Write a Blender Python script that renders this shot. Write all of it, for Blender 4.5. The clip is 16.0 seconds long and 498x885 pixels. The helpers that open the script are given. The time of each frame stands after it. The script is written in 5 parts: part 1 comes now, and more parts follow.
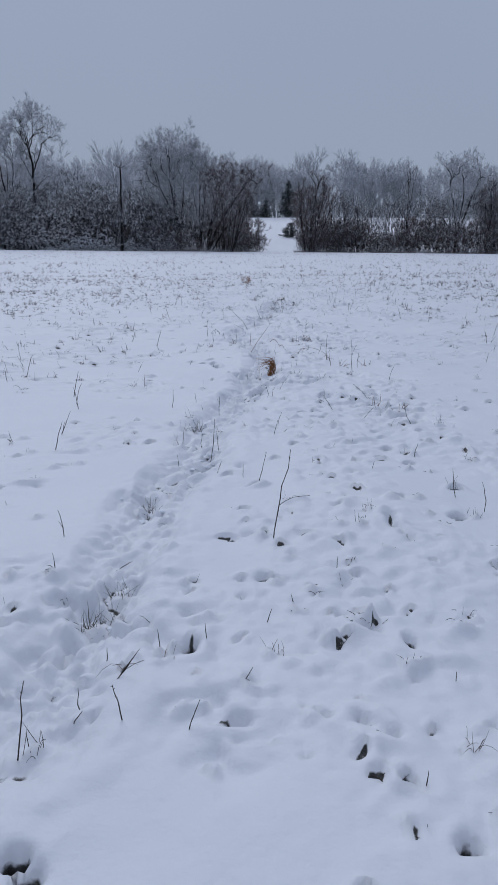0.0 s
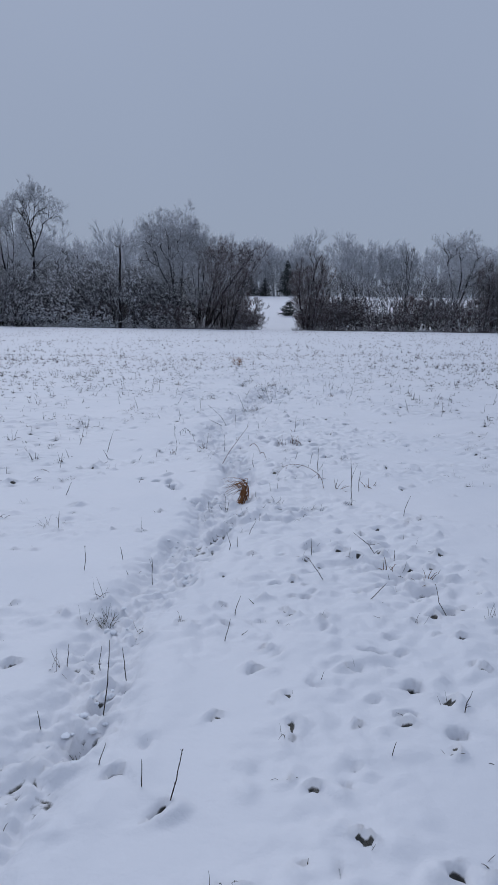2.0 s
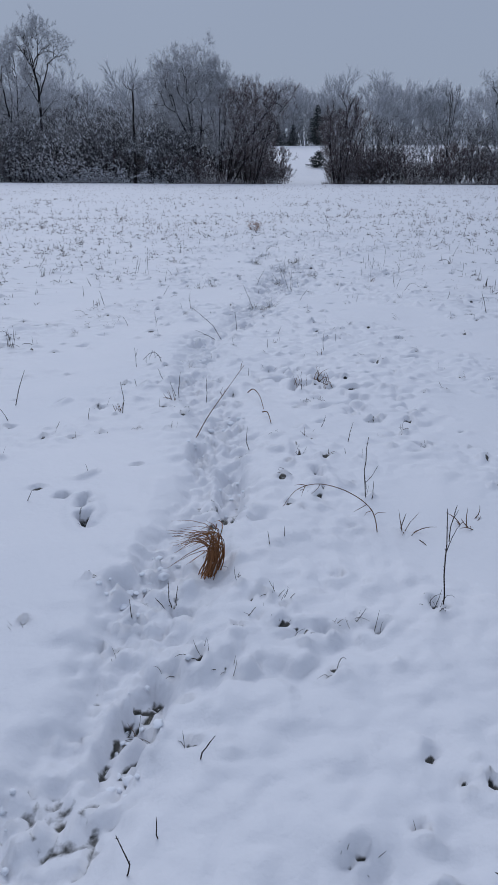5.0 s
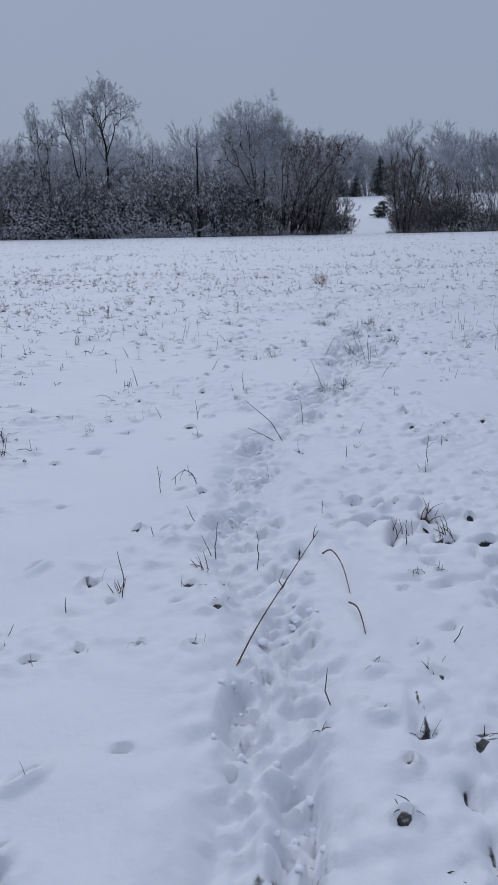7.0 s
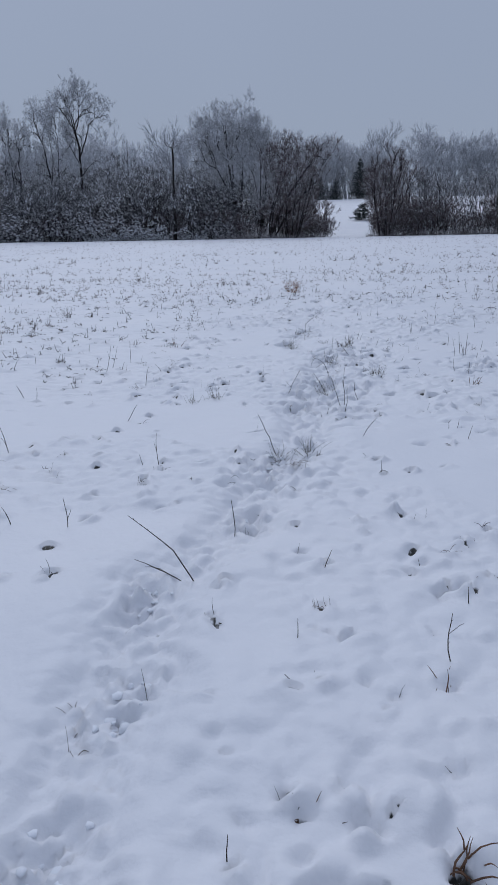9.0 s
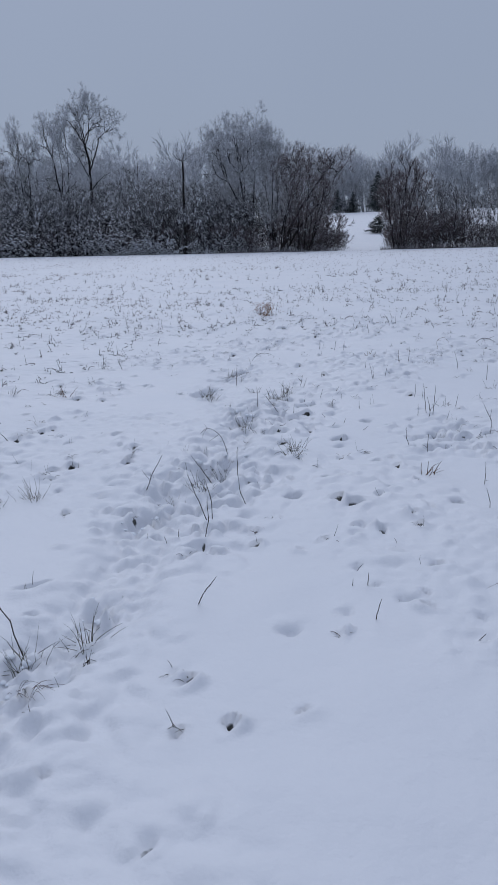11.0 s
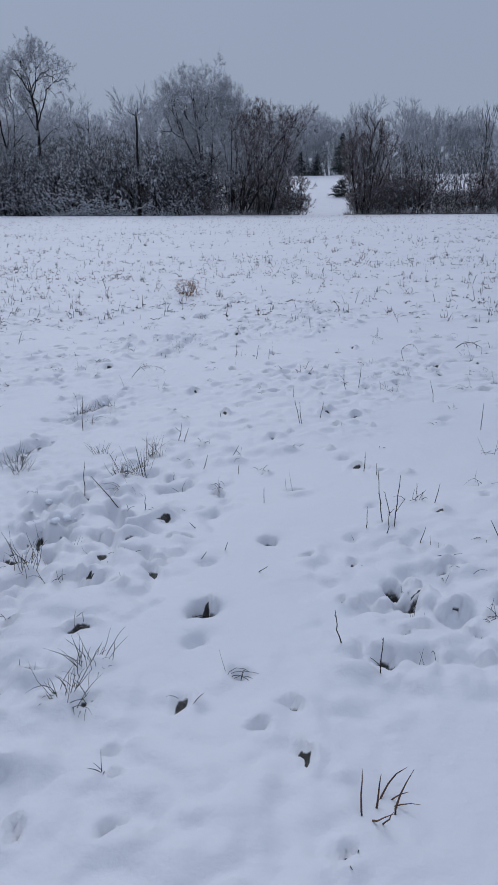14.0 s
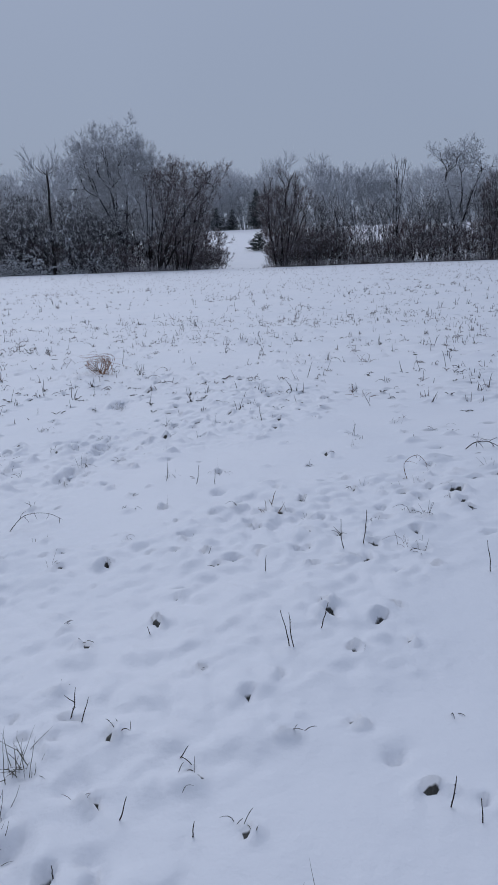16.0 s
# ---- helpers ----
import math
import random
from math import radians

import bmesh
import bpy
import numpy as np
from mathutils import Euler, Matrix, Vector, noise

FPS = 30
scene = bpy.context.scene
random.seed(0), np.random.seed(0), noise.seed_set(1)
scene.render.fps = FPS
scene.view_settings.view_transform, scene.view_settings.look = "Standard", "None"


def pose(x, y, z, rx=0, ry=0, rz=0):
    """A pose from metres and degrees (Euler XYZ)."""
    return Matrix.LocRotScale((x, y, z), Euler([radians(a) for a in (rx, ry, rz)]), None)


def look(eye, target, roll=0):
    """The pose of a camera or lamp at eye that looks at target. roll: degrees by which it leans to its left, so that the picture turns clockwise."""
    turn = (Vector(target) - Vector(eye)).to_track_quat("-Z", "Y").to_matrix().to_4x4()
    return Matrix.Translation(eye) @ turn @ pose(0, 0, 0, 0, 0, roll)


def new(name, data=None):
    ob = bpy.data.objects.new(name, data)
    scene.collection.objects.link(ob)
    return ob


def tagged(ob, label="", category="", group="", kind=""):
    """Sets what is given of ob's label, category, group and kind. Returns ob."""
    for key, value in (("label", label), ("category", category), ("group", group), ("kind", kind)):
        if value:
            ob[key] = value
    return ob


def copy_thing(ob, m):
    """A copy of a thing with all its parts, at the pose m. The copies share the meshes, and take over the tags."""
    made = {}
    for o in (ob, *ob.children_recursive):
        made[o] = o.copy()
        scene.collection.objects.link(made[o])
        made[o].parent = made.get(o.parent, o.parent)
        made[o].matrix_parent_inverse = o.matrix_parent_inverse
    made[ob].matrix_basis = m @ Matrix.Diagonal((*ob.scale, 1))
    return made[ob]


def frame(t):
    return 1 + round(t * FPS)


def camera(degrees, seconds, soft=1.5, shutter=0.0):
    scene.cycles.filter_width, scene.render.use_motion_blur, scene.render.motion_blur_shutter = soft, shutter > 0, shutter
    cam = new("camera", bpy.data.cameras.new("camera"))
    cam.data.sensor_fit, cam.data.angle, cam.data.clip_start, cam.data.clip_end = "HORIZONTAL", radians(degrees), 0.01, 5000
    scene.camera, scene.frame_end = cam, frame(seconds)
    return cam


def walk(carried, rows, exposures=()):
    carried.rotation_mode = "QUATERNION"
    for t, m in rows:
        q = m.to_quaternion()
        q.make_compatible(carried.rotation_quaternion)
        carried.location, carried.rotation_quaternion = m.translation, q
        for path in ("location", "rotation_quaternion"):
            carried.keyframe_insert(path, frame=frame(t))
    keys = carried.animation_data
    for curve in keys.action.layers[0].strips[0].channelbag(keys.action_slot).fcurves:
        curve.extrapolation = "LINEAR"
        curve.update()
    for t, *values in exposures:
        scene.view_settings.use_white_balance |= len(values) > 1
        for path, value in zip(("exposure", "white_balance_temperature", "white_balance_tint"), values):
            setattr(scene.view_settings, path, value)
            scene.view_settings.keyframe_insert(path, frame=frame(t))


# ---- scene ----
cam = camera(36.7, 16.0, soft=1.5)
PATH = [
    (0, (-0.039, 0.0, 1.438), (-0.055, 1.931, 0.919), 1.1),
    (0.5, (-0.006, 0.598, 1.421), (0.065, 2.538, 0.938), 1.3),
    (1, (0.134, 1.223, 1.403), (0.198, 3.164, 0.922), 0.4),
    (1.5, (0.214, 1.693, 1.474), (0.226, 3.657, 1.1), 1.4),
    (2, (0.229, 2.272, 1.497), (0.209, 4.245, 1.171), 1.4),
    (2.5, (0.34, 2.91, 1.434), (0.294, 4.867, 1.024), 0.7),
    (3, (0.308, 3.524, 1.381), (0.27, 5.447, 0.833), 0.4),
    (3.2, (0.288, 3.798, 1.394), (0.257, 5.706, 0.795), 0.2),
    (5.3, (0.393, 5.966, 1.533), (0.295, 7.844, 0.851), 0.9),
    (5.5, (0.377, 6.135, 1.536), (0.261, 8.02, 0.879), 0.7),
    (6, (0.264, 6.653, 1.528), (0.109, 8.554, 0.928), 0.2),
    (6.5, (0.228, 7.158, 1.476), (0.02, 9.064, 0.908), -0.3),
    (7, (0.233, 7.718, 1.482), (-0.018, 9.621, 0.92), -0.6),
    (7.5, (0.226, 8.383, 1.442), (-0.019, 10.282, 0.863), -0.8),
    (8, (0.285, 8.965, 1.413), (0.036, 10.862, 0.831), -0.9),
    (8.5, (0.256, 9.555, 1.388), (0.022, 11.457, 0.814), -0.6),
    (9, (0.335, 10.058, 1.411), (0.131, 11.969, 0.856), -0.5),
    (9.2, (0.412, 10.271, 1.416), (0.226, 12.187, 0.872), -0.3),
    (11.3, (1.211, 12.736, 1.403), (0.949, 14.649, 0.881), -0.8),
    (11.5, (1.243, 12.924, 1.416), (0.987, 14.836, 0.89), -0.7),
    (12, (1.449, 13.375, 1.404), (1.228, 15.29, 0.869), -0.5),
    (12.5, (1.542, 13.875, 1.359), (1.371, 15.78, 0.775), 0.3),
    (13, (1.483, 14.416, 1.368), (1.338, 16.305, 0.73), 0.7),
    (13.5, (1.511, 14.916, 1.346), (1.357, 16.795, 0.678), 0.4),
    (14, (1.452, 15.408, 1.359), (1.294, 17.306, 0.749), 0.3),
    (14.5, (1.365, 15.872, 1.404), (1.255, 17.79, 0.849), -0.7),
    (15, (1.326, 16.378, 1.373), (1.25, 18.302, 0.831), -1.3),
    (15.5, (1.245, 16.912, 1.369), (1.207, 18.841, 0.843), -0.6),
    (16, (1.228, 17.494, 1.395), (1.259, 19.434, 0.912), -1.3),
]
walk(cam, [(t, look(eye, target, roll)) for t, eye, target, roll in PATH])

# ---- sky and light ----
world = bpy.data.worlds.new("overcast_sky")
scene.world = world
world.use_nodes = True
wn, wl = world.node_tree.nodes, world.node_tree.links
wn.clear()
w_out = wn.new("ShaderNodeOutputWorld")
w_bg = wn.new("ShaderNodeBackground")
w_sky = wn.new("ShaderNodeTexSky")
w_sky.sky_type = "NISHITA"
w_sky.sun_disc = False
w_sky.sun_elevation = radians(45)
w_sky.sun_rotation = radians(-20)
w_dim = wn.new("ShaderNodeVectorMath")
w_dim.operation = "SCALE"
w_dim.inputs["Scale"].default_value = 0.06
w_co = wn.new("ShaderNodeTexCoord")
w_sep = wn.new("ShaderNodeSeparateXYZ")
w_ramp = wn.new("ShaderNodeMapRange")
w_ramp.inputs["From Min"].default_value = 0.0
w_ramp.inputs["From Max"].default_value = 1.0
w_cloud = wn.new("ShaderNodeMix")
w_cloud.data_type = "RGBA"
w_cloud.inputs["A"].default_value = (0.281, 0.337, 0.453, 1)     # cloud near the horizon
w_cloud.inputs["B"].default_value = (0.37, 0.44, 0.605, 1)       # brighter cloud overhead
w_noise = wn.new("ShaderNodeTexNoise")
w_noise.inputs["Scale"].default_value = 2.2
w_noise.inputs["Detail"].default_value = 2.0
w_var = wn.new("ShaderNodeMapRange")
w_var.inputs["To Min"].default_value = 0.95
w_var.inputs["To Max"].default_value = 1.05
w_mul = wn.new("ShaderNodeVectorMath")
w_mul.operation = "SCALE"
w_veil = wn.new("ShaderNodeMix")
w_veil.data_type = "RGBA"
w_veil.inputs["Factor"].default_value = 0.94
wl.new(w_co.outputs["Generated"], w_sep.inputs[0])
wl.new(w_co.outputs["Generated"], w_noise.inputs["Vector"])
wl.new(w_sep.outputs["Z"], w_ramp.inputs["Value"])
wl.new(w_ramp.outputs["Result"], w_cloud.inputs["Factor"])
wl.new(w_noise.outputs["Fac"], w_var.inputs["Value"])
wl.new(w_cloud.outputs["Result"], w_mul.inputs[0])
wl.new(w_var.outputs["Result"], w_mul.inputs["Scale"])
wl.new(w_sky.outputs["Color"], w_dim.inputs[0])
wl.new(w_dim.outputs[0], w_veil.inputs["A"])
wl.new(w_mul.outputs[0], w_veil.inputs["B"])
wl.new(w_veil.outputs["Result"], w_bg.inputs["Color"])
wl.new(w_bg.outputs[0], w_out.inputs["Surface"])
w_bg.inputs["Strength"].default_value = 1.0

sun = new("sun", bpy.data.lights.new("sun", "SUN"))
sun.data.energy = 0.95
sun.data.angle = radians(50)
sun.data.color = (0.86, 0.90, 1.0)
sun.matrix_world = look((-10, 28, 30), (0, 0, 0))


# ---- materials ----
def mat_base(name):
    m = bpy.data.materials.new(name)
    m.use_nodes = True
    nt = m.node_tree
    return m, nt.nodes, nt.links, nt.nodes["Principled BSDF"]


def noise_node(nodes, links, scale, detail=4.0, rough=0.55, coords="Object"):
    co = nodes.new("ShaderNodeTexCoord")
    n = nodes.new("ShaderNodeTexNoise")
    n.inputs["Scale"].default_value = scale
    n.inputs["Detail"].default_value = detail
    n.inputs["Roughness"].default_value = rough
    links.new(co.outputs[coords], n.inputs["Vector"])
    return n


def ramp_node(nodes, links, socket, stops):
    r = nodes.new("ShaderNodeValToRGB")
    els = r.color_ramp.elements
    while len(els) < len(stops):
        els.new(0.5)
    for e, (pos, col) in zip(els, stops):
        e.position, e.color = pos, (*col, 1)
    links.new(socket, r.inputs[0])
    return r


def math_node(nodes, links, op, a, c=None, d=None):
    m = nodes.new("ShaderNodeMath")
    m.operation = op
    for k, v in enumerate((a, c, d)):
        if v is None:
            continue
        if isinstance(v, (int, float)):
            m.inputs[k].default_value = v
        else:
            links.new(v, m.inputs[k])
    return m.outputs[0]


def range_node(nodes, links, value, lo, hi, to_lo=0.0, to_hi=1.0):
    r = nodes.new("ShaderNodeMapRange")
    r.interpolation_type = "SMOOTHSTEP"
    for key, v in (("From Min", lo), ("From Max", hi), ("To Min", to_lo), ("To Max", to_hi)):
        r.inputs[key].default_value = v
    links.new(value, r.inputs["Value"])
    return r.outputs["Result"]


def dimples(n, l, scale, small, large):
    """Scattered hollows of uneven size: 1 in the middle of one, 0 outside; and a random number for each."""
    co = n.new("ShaderNodeTexCoord")
    warp = noise_node(n, l, scale * 2.2, 2)
    shift = n.new("ShaderNodeVectorMath")
    shift.operation = "MULTIPLY_ADD"
    shift.inputs[1].default_value = (0.5 / scale, 0.5 / scale, 0)
    l.new(warp.outputs["Color"], shift.inputs[0])
    l.new(co.outputs["Object"], shift.inputs[2])
    flat = n.new("ShaderNodeVectorMath")
    flat.operation = "MULTIPLY"
    flat.inputs[1].default_value = (1, 1, 0)
    l.new(shift.outputs[0], flat.inputs[0])
    v = n.new("ShaderNodeTexVoronoi")
    v.inputs["Scale"].default_value = scale
    l.new(flat.outputs[0], v.inputs["Vector"])
    sep = n.new("ShaderNodeSeparateColor")
    l.new(v.outputs["Color"], sep.inputs[0])
    size = math_node(n, l, "MULTIPLY_ADD", math_node(n, l, "POWER", sep.outputs[0], 2.0), large - small, small)
    d = math_node(n, l, "DIVIDE", v.outputs["Distance"], size)
    return range_node(n, l, d, 1.15, 0.0), range_node(n, l, d, 0.75, 0.30), sep.outputs[1]


def make_snow():
    m, n, l, b = mat_base("snow")
    big = noise_node(n, l, 0.7, 3)
    tint = ramp_node(n, l, big.outputs["Fac"], [(0.3, (0.735, 0.745, 0.78)), (0.7, (0.785, 0.785, 0.81))])
    litter_n = noise_node(n, l, 38, 5, 0.7)
    # one near-black colour for dead grass and for the shade in gaps
    litter_shade = ramp_node(n, l, litter_n.outputs["Fac"], [(0.38, (0.010, 0.010, 0.009)), (0.50, (0.028, 0.027, 0.023)), (0.60, (0.075, 0.072, 0.062)), (0.70, (0.38, 0.39, 0.40))])
    at = n.new("ShaderNodeAttribute")
    at.attribute_name = "bare"
    coarse = n.new("ShaderNodeAttribute")
    coarse.attribute_name = "wide"
    edge = noise_node(n, l, 22, 3)
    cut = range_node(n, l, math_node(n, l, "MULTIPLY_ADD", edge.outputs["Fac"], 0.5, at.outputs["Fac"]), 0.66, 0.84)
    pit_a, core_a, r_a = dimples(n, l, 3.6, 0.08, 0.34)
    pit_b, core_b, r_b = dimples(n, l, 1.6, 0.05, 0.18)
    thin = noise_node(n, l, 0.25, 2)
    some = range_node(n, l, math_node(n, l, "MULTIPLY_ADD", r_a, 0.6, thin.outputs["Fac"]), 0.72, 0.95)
    # dark cores colour in the grass and shade of hollows that are only bumps
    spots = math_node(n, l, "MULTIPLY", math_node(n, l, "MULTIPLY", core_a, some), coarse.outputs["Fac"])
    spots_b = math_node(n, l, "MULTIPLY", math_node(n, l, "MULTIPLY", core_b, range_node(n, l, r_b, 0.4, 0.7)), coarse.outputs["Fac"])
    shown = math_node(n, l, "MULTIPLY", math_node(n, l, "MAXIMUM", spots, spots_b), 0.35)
    mix = n.new("ShaderNodeMix")
    mix.data_type = "RGBA"
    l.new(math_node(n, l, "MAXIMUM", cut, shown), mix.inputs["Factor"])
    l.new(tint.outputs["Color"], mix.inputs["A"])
    l.new(litter_shade.outputs["Color"], mix.inputs["B"])
    l.new(mix.outputs["Result"], b.inputs["Base Color"])
    b.inputs["Roughness"].default_value = 0.55
    b.inputs["Specular IOR Level"].default_value = 0.5
    lump = noise_node(n, l, 5.5, 4, 0.55)
    fine = noise_node(n, l, 22, 3, 0.6)
    grain = noise_node(n, l, 160, 3, 0.6)
    pits = math_node(n, l, "MULTIPLY", math_node(n, l, "ADD", pit_a, math_node(n, l, "MULTIPLY", pit_b, 1.4)), coarse.outputs["Fac"])
    high = math_node(n, l, "MULTIPLY_ADD", pits, -0.10, math_node(n, l, "MULTIPLY_ADD", lump.outputs["Fac"], 0.012, math_node(n, l, "MULTIPLY", fine.outputs["Fac"], 0.0025)))
    bump1 = n.new("ShaderNodeBump")
    bump1.inputs["Strength"].default_value = 0.8
    bump1.inputs["Distance"].default_value = 1.0
    bump2 = n.new("ShaderNodeBump")
    bump2.inputs["Strength"].default_value = 0.25
    bump2.inputs["Distance"].default_value = 0.003
    l.new(high, bump1.inputs["Height"])
    l.new(grain.outputs["Fac"], bump2.inputs["Height"])
    l.new(bump1.outputs["Normal"], bump2.inputs["Normal"])
    l.new(bump2.outputs["Normal"], b.inputs["Normal"])
    return m


def make_bark(name, dark, light, snow_low, snow_high, rime=0.0):
    """Bark with snow lying on what faces up. snow_low, snow_high: the slope (normal's z) over which it takes hold;
    rime: frost on all sides, on the far barks haze too.
    """
    m, n, l, b = mat_base(name)
    fine = noise_node(n, l, 6, 4, 0.6)
    col = ramp_node(n, l, fine.outputs["Fac"], [(0.35, dark), (0.65, light)])
    geo = n.new("ShaderNodeNewGeometry")
    sep = n.new("ShaderNodeSeparateXYZ")
    l.new(geo.outputs["Normal"], sep.inputs[0])
    patch = noise_node(n, l, 1.3, 3, 0.6)
    wob = n.new("ShaderNodeMath")
    wob.operation = "MULTIPLY_ADD"
    wob.inputs[1].default_value = 1.6
    wob.inputs[2].default_value = -0.8
    l.new(patch.outputs["Fac"], wob.inputs[0])
    add = n.new("ShaderNodeMath")
    add.operation = "ADD"
    l.new(sep.outputs["Z"], add.inputs[0])
    l.new(wob.outputs[0], add.inputs[1])
    cut = n.new("ShaderNodeMapRange")
    cut.inputs["From Min"].default_value = snow_low
    cut.inputs["From Max"].default_value = snow_high
    cut.inputs["To Min"].default_value = rime
    l.new(add.outputs[0], cut.inputs["Value"])
    mix = n.new("ShaderNodeMix")
    mix.data_type = "RGBA"
    mix.inputs["B"].default_value = (0.80, 0.82, 0.86, 1)
    l.new(cut.outputs["Result"], mix.inputs["Factor"])
    l.new(col.outputs["Color"], mix.inputs["A"])
    l.new(mix.outputs["Result"], b.inputs["Base Color"])
    b.inputs["Roughness"].default_value = 0.9
    b.inputs["Specular IOR Level"].default_value = 0.1
    return m


def make_plain(name, dark, light, scale=30, rough=0.8):
    m, n, l, b = mat_base(name)
    v = noise_node(n, l, scale, 3, 0.6)
    info = n.new("ShaderNodeObjectInfo")
    isl = n.new("ShaderNodeNewGeometry")
    s = n.new("ShaderNodeMath")
    s.operation = "MULTIPLY_ADD"
    s.inputs[1].default_value = 0.4
    l.new(isl.outputs["Random Per Island"], s.inputs[0])
    l.new(v.outputs["Fac"], s.inputs[2])
    s2 = n.new("ShaderNodeMath")
    s2.operation = "MULTIPLY_ADD"
    s2.inputs[1].default_value = 0.3
    l.new(info.outputs["Random"], s2.inputs[0])
    l.new(s.outputs[0], s2.inputs[2])
    col = ramp_node(n, l, s2.outputs[0], [(0.4, dark), (1.0, light)])
    l.new(col.outputs["Color"], b.inputs["Base Color"])
    b.inputs["Roughness"].default_value = rough
    b.inputs["Specular IOR Level"].default_value = 0.2
    return m


SNOW = make_snow()
LOAD = make_plain("clinging_snow", (0.70, 0.72, 0.76), (0.84, 0.86, 0.90), 3)
TRUNK = make_bark("wet_bark", (0.012, 0.010, 0.010), (0.040, 0.034, 0.032), 0.65, 1.05, 0.0)
TWIG = make_bark("snowy_twigs", (0.030, 0.026, 0.027), (0.088, 0.077, 0.075), 0.30, 0.95, 0.05)
# dark wood, with the deep shade low in the wood put into its colour
SHADY_TWIG = make_bark("shady_undergrowth", (0.017, 0.014, 0.014), (0.055, 0.043, 0.041), 0.60, 1.1, 0.0)
RIME_TWIG = make_bark("rimed_twigs", (0.085, 0.085, 0.089), (0.19, 0.187, 0.19), -0.1, 0.85, 0.34)
RED_TWIG = make_bark("reddish_twigs", (0.045, 0.030, 0.030), (0.145, 0.098, 0.092), 0.50, 1.15, 0.05)
# distance haze is put into these two pale colours, on top of rime
FAR_TWIG = make_bark("hazy_far_twigs", (0.20, 0.21, 0.225), (0.33, 0.34, 0.355), -0.1, 0.9, 0.40)
FAR_BRUSH = make_bark("hazy_far_undergrowth", (0.08, 0.085, 0.092), (0.17, 0.17, 0.18), 0.3, 1.1, 0.15)
NEEDLE = make_bark("evergreen_needles", (0.022, 0.032, 0.027), (0.05, 0.062, 0.055), 0.55, 1.2, 0.03)
STALK = make_plain("dark_weed_stalk", (0.012, 0.010, 0.009), (0.050, 0.038, 0.031))
STRAW = make_plain("russet_dry_grass", (0.070, 0.028, 0.013), (0.31, 0.140, 0.060))
LEAF = make_plain("brown_dead_leaf", (0.050, 0.028, 0.019), (0.20, 0.115, 0.074))
GRASS = make_plain("dull_winter_grass", (0.035, 0.036, 0.026), (0.13, 0.115, 0.085))
PALE = make_plain("pale_field_grass", (0.070, 0.062, 0.060), (0.24, 0.205, 0.195))


# ---- ground ----
def lattice(ix, iy, seed):
    h = (ix.astype(np.int64) * 374761393 + iy.astype(np.int64) * 668265263 + seed * 974634777) & 0xFFFFFFFF
    h = ((h ^ (h >> 13)) * 1274126177) & 0xFFFFFFFF
    h = ((h ^ (h >> 16)) * 2246822519) & 0xFFFFFFFF
    return ((h ^ (h >> 15)) & 0xFFFFFF) / float(0xFFFFFF)


def grad_noise(x, y, seed):
    ix, iy = np.floor(x), np.floor(y)
    fx, fy = x - ix, y - iy
    u, v = fx * fx * fx * (fx * (fx * 6 - 15) + 10), fy * fy * fy * (fy * (fy * 6 - 15) + 10)
    out = 0
    for ox, wx in ((0, 1 - u), (1, u)):
        for oy, wy in ((0, 1 - v), (1, v)):
            a = lattice(ix + ox, iy + oy, seed) * 6.2831853
            out = out + wx * wy * (np.cos(a) * (fx - ox) + np.sin(a) * (fy - oy))
    return out * 1.5


def smooth(a, b, v):
    t = np.clip((v - a) / (b - a), 0, 1)
    return t * t * (3 - 2 * t)


def lie(x, y):
    """The lie of the land, with no small relief: a nearly level field, then a slope that rises behind the trees."""
    k = 0.027 + (0.012 - 0.027) * smooth(20, 96, y)
    z = k * 45 * np.tanh(x / 45) + 0.10 * smooth(30, 96, y)
    rise = np.where(y > 99, (y - 99) * 0.0705, 0) * smooth(97, 125, y) - np.where(y > 200, (y - 200) * 0.0705, 0)
    up = smooth(110, 200, y)
    z = z - 0.25 * smooth(97, 104, y) * (1 - smooth(104, 125, y)) + rise + 0.25 * up * 45 * np.tanh(x / 45) * 0.03
    return z + 1.8 * smooth(200, 300, y)


# gaps in the snow, by place and size: narrow ones, and the open dark ones
HOLES_FRONT = [
    (0.52, 2.26, 0.016), (0.17, 2.44, 0.019), (0.43, 2.58, 0.031), (-0.43, 2.67, 0.037), (0.65, 2.67, 0.021), (-0.29, 2.71, 0.018), (-0.08, 2.83, 0.017), (0.36, 2.99, 0.022),
    (0.74, 3.46, 0.039), (-0.06, 3.57, 0.035), (-1.36, 4.32, 0.024), (-0.13, 4.7, 0.024), (-0.4, 4.84, 0.053), (0.5, 5.16, 0.032), (0.68, 5.3, 0.023), (0.9, 5.61, 0.028),
    (0.28, 5.81, 0.022), (1.02, 6.47, 0.035), (0.98, 6.71, 0.043), (0.63, 7, 0.029), (-0.02, 7.57, 0.044), (0.44, 7.93, 0.035), (0.33, 8.04, 0.022), (-0.49, 8.81, 0.041),
    (0.29, 8.81, 0.024), (0.61, 9.15, 0.029), (0.49, 9.67, 0.038),
]
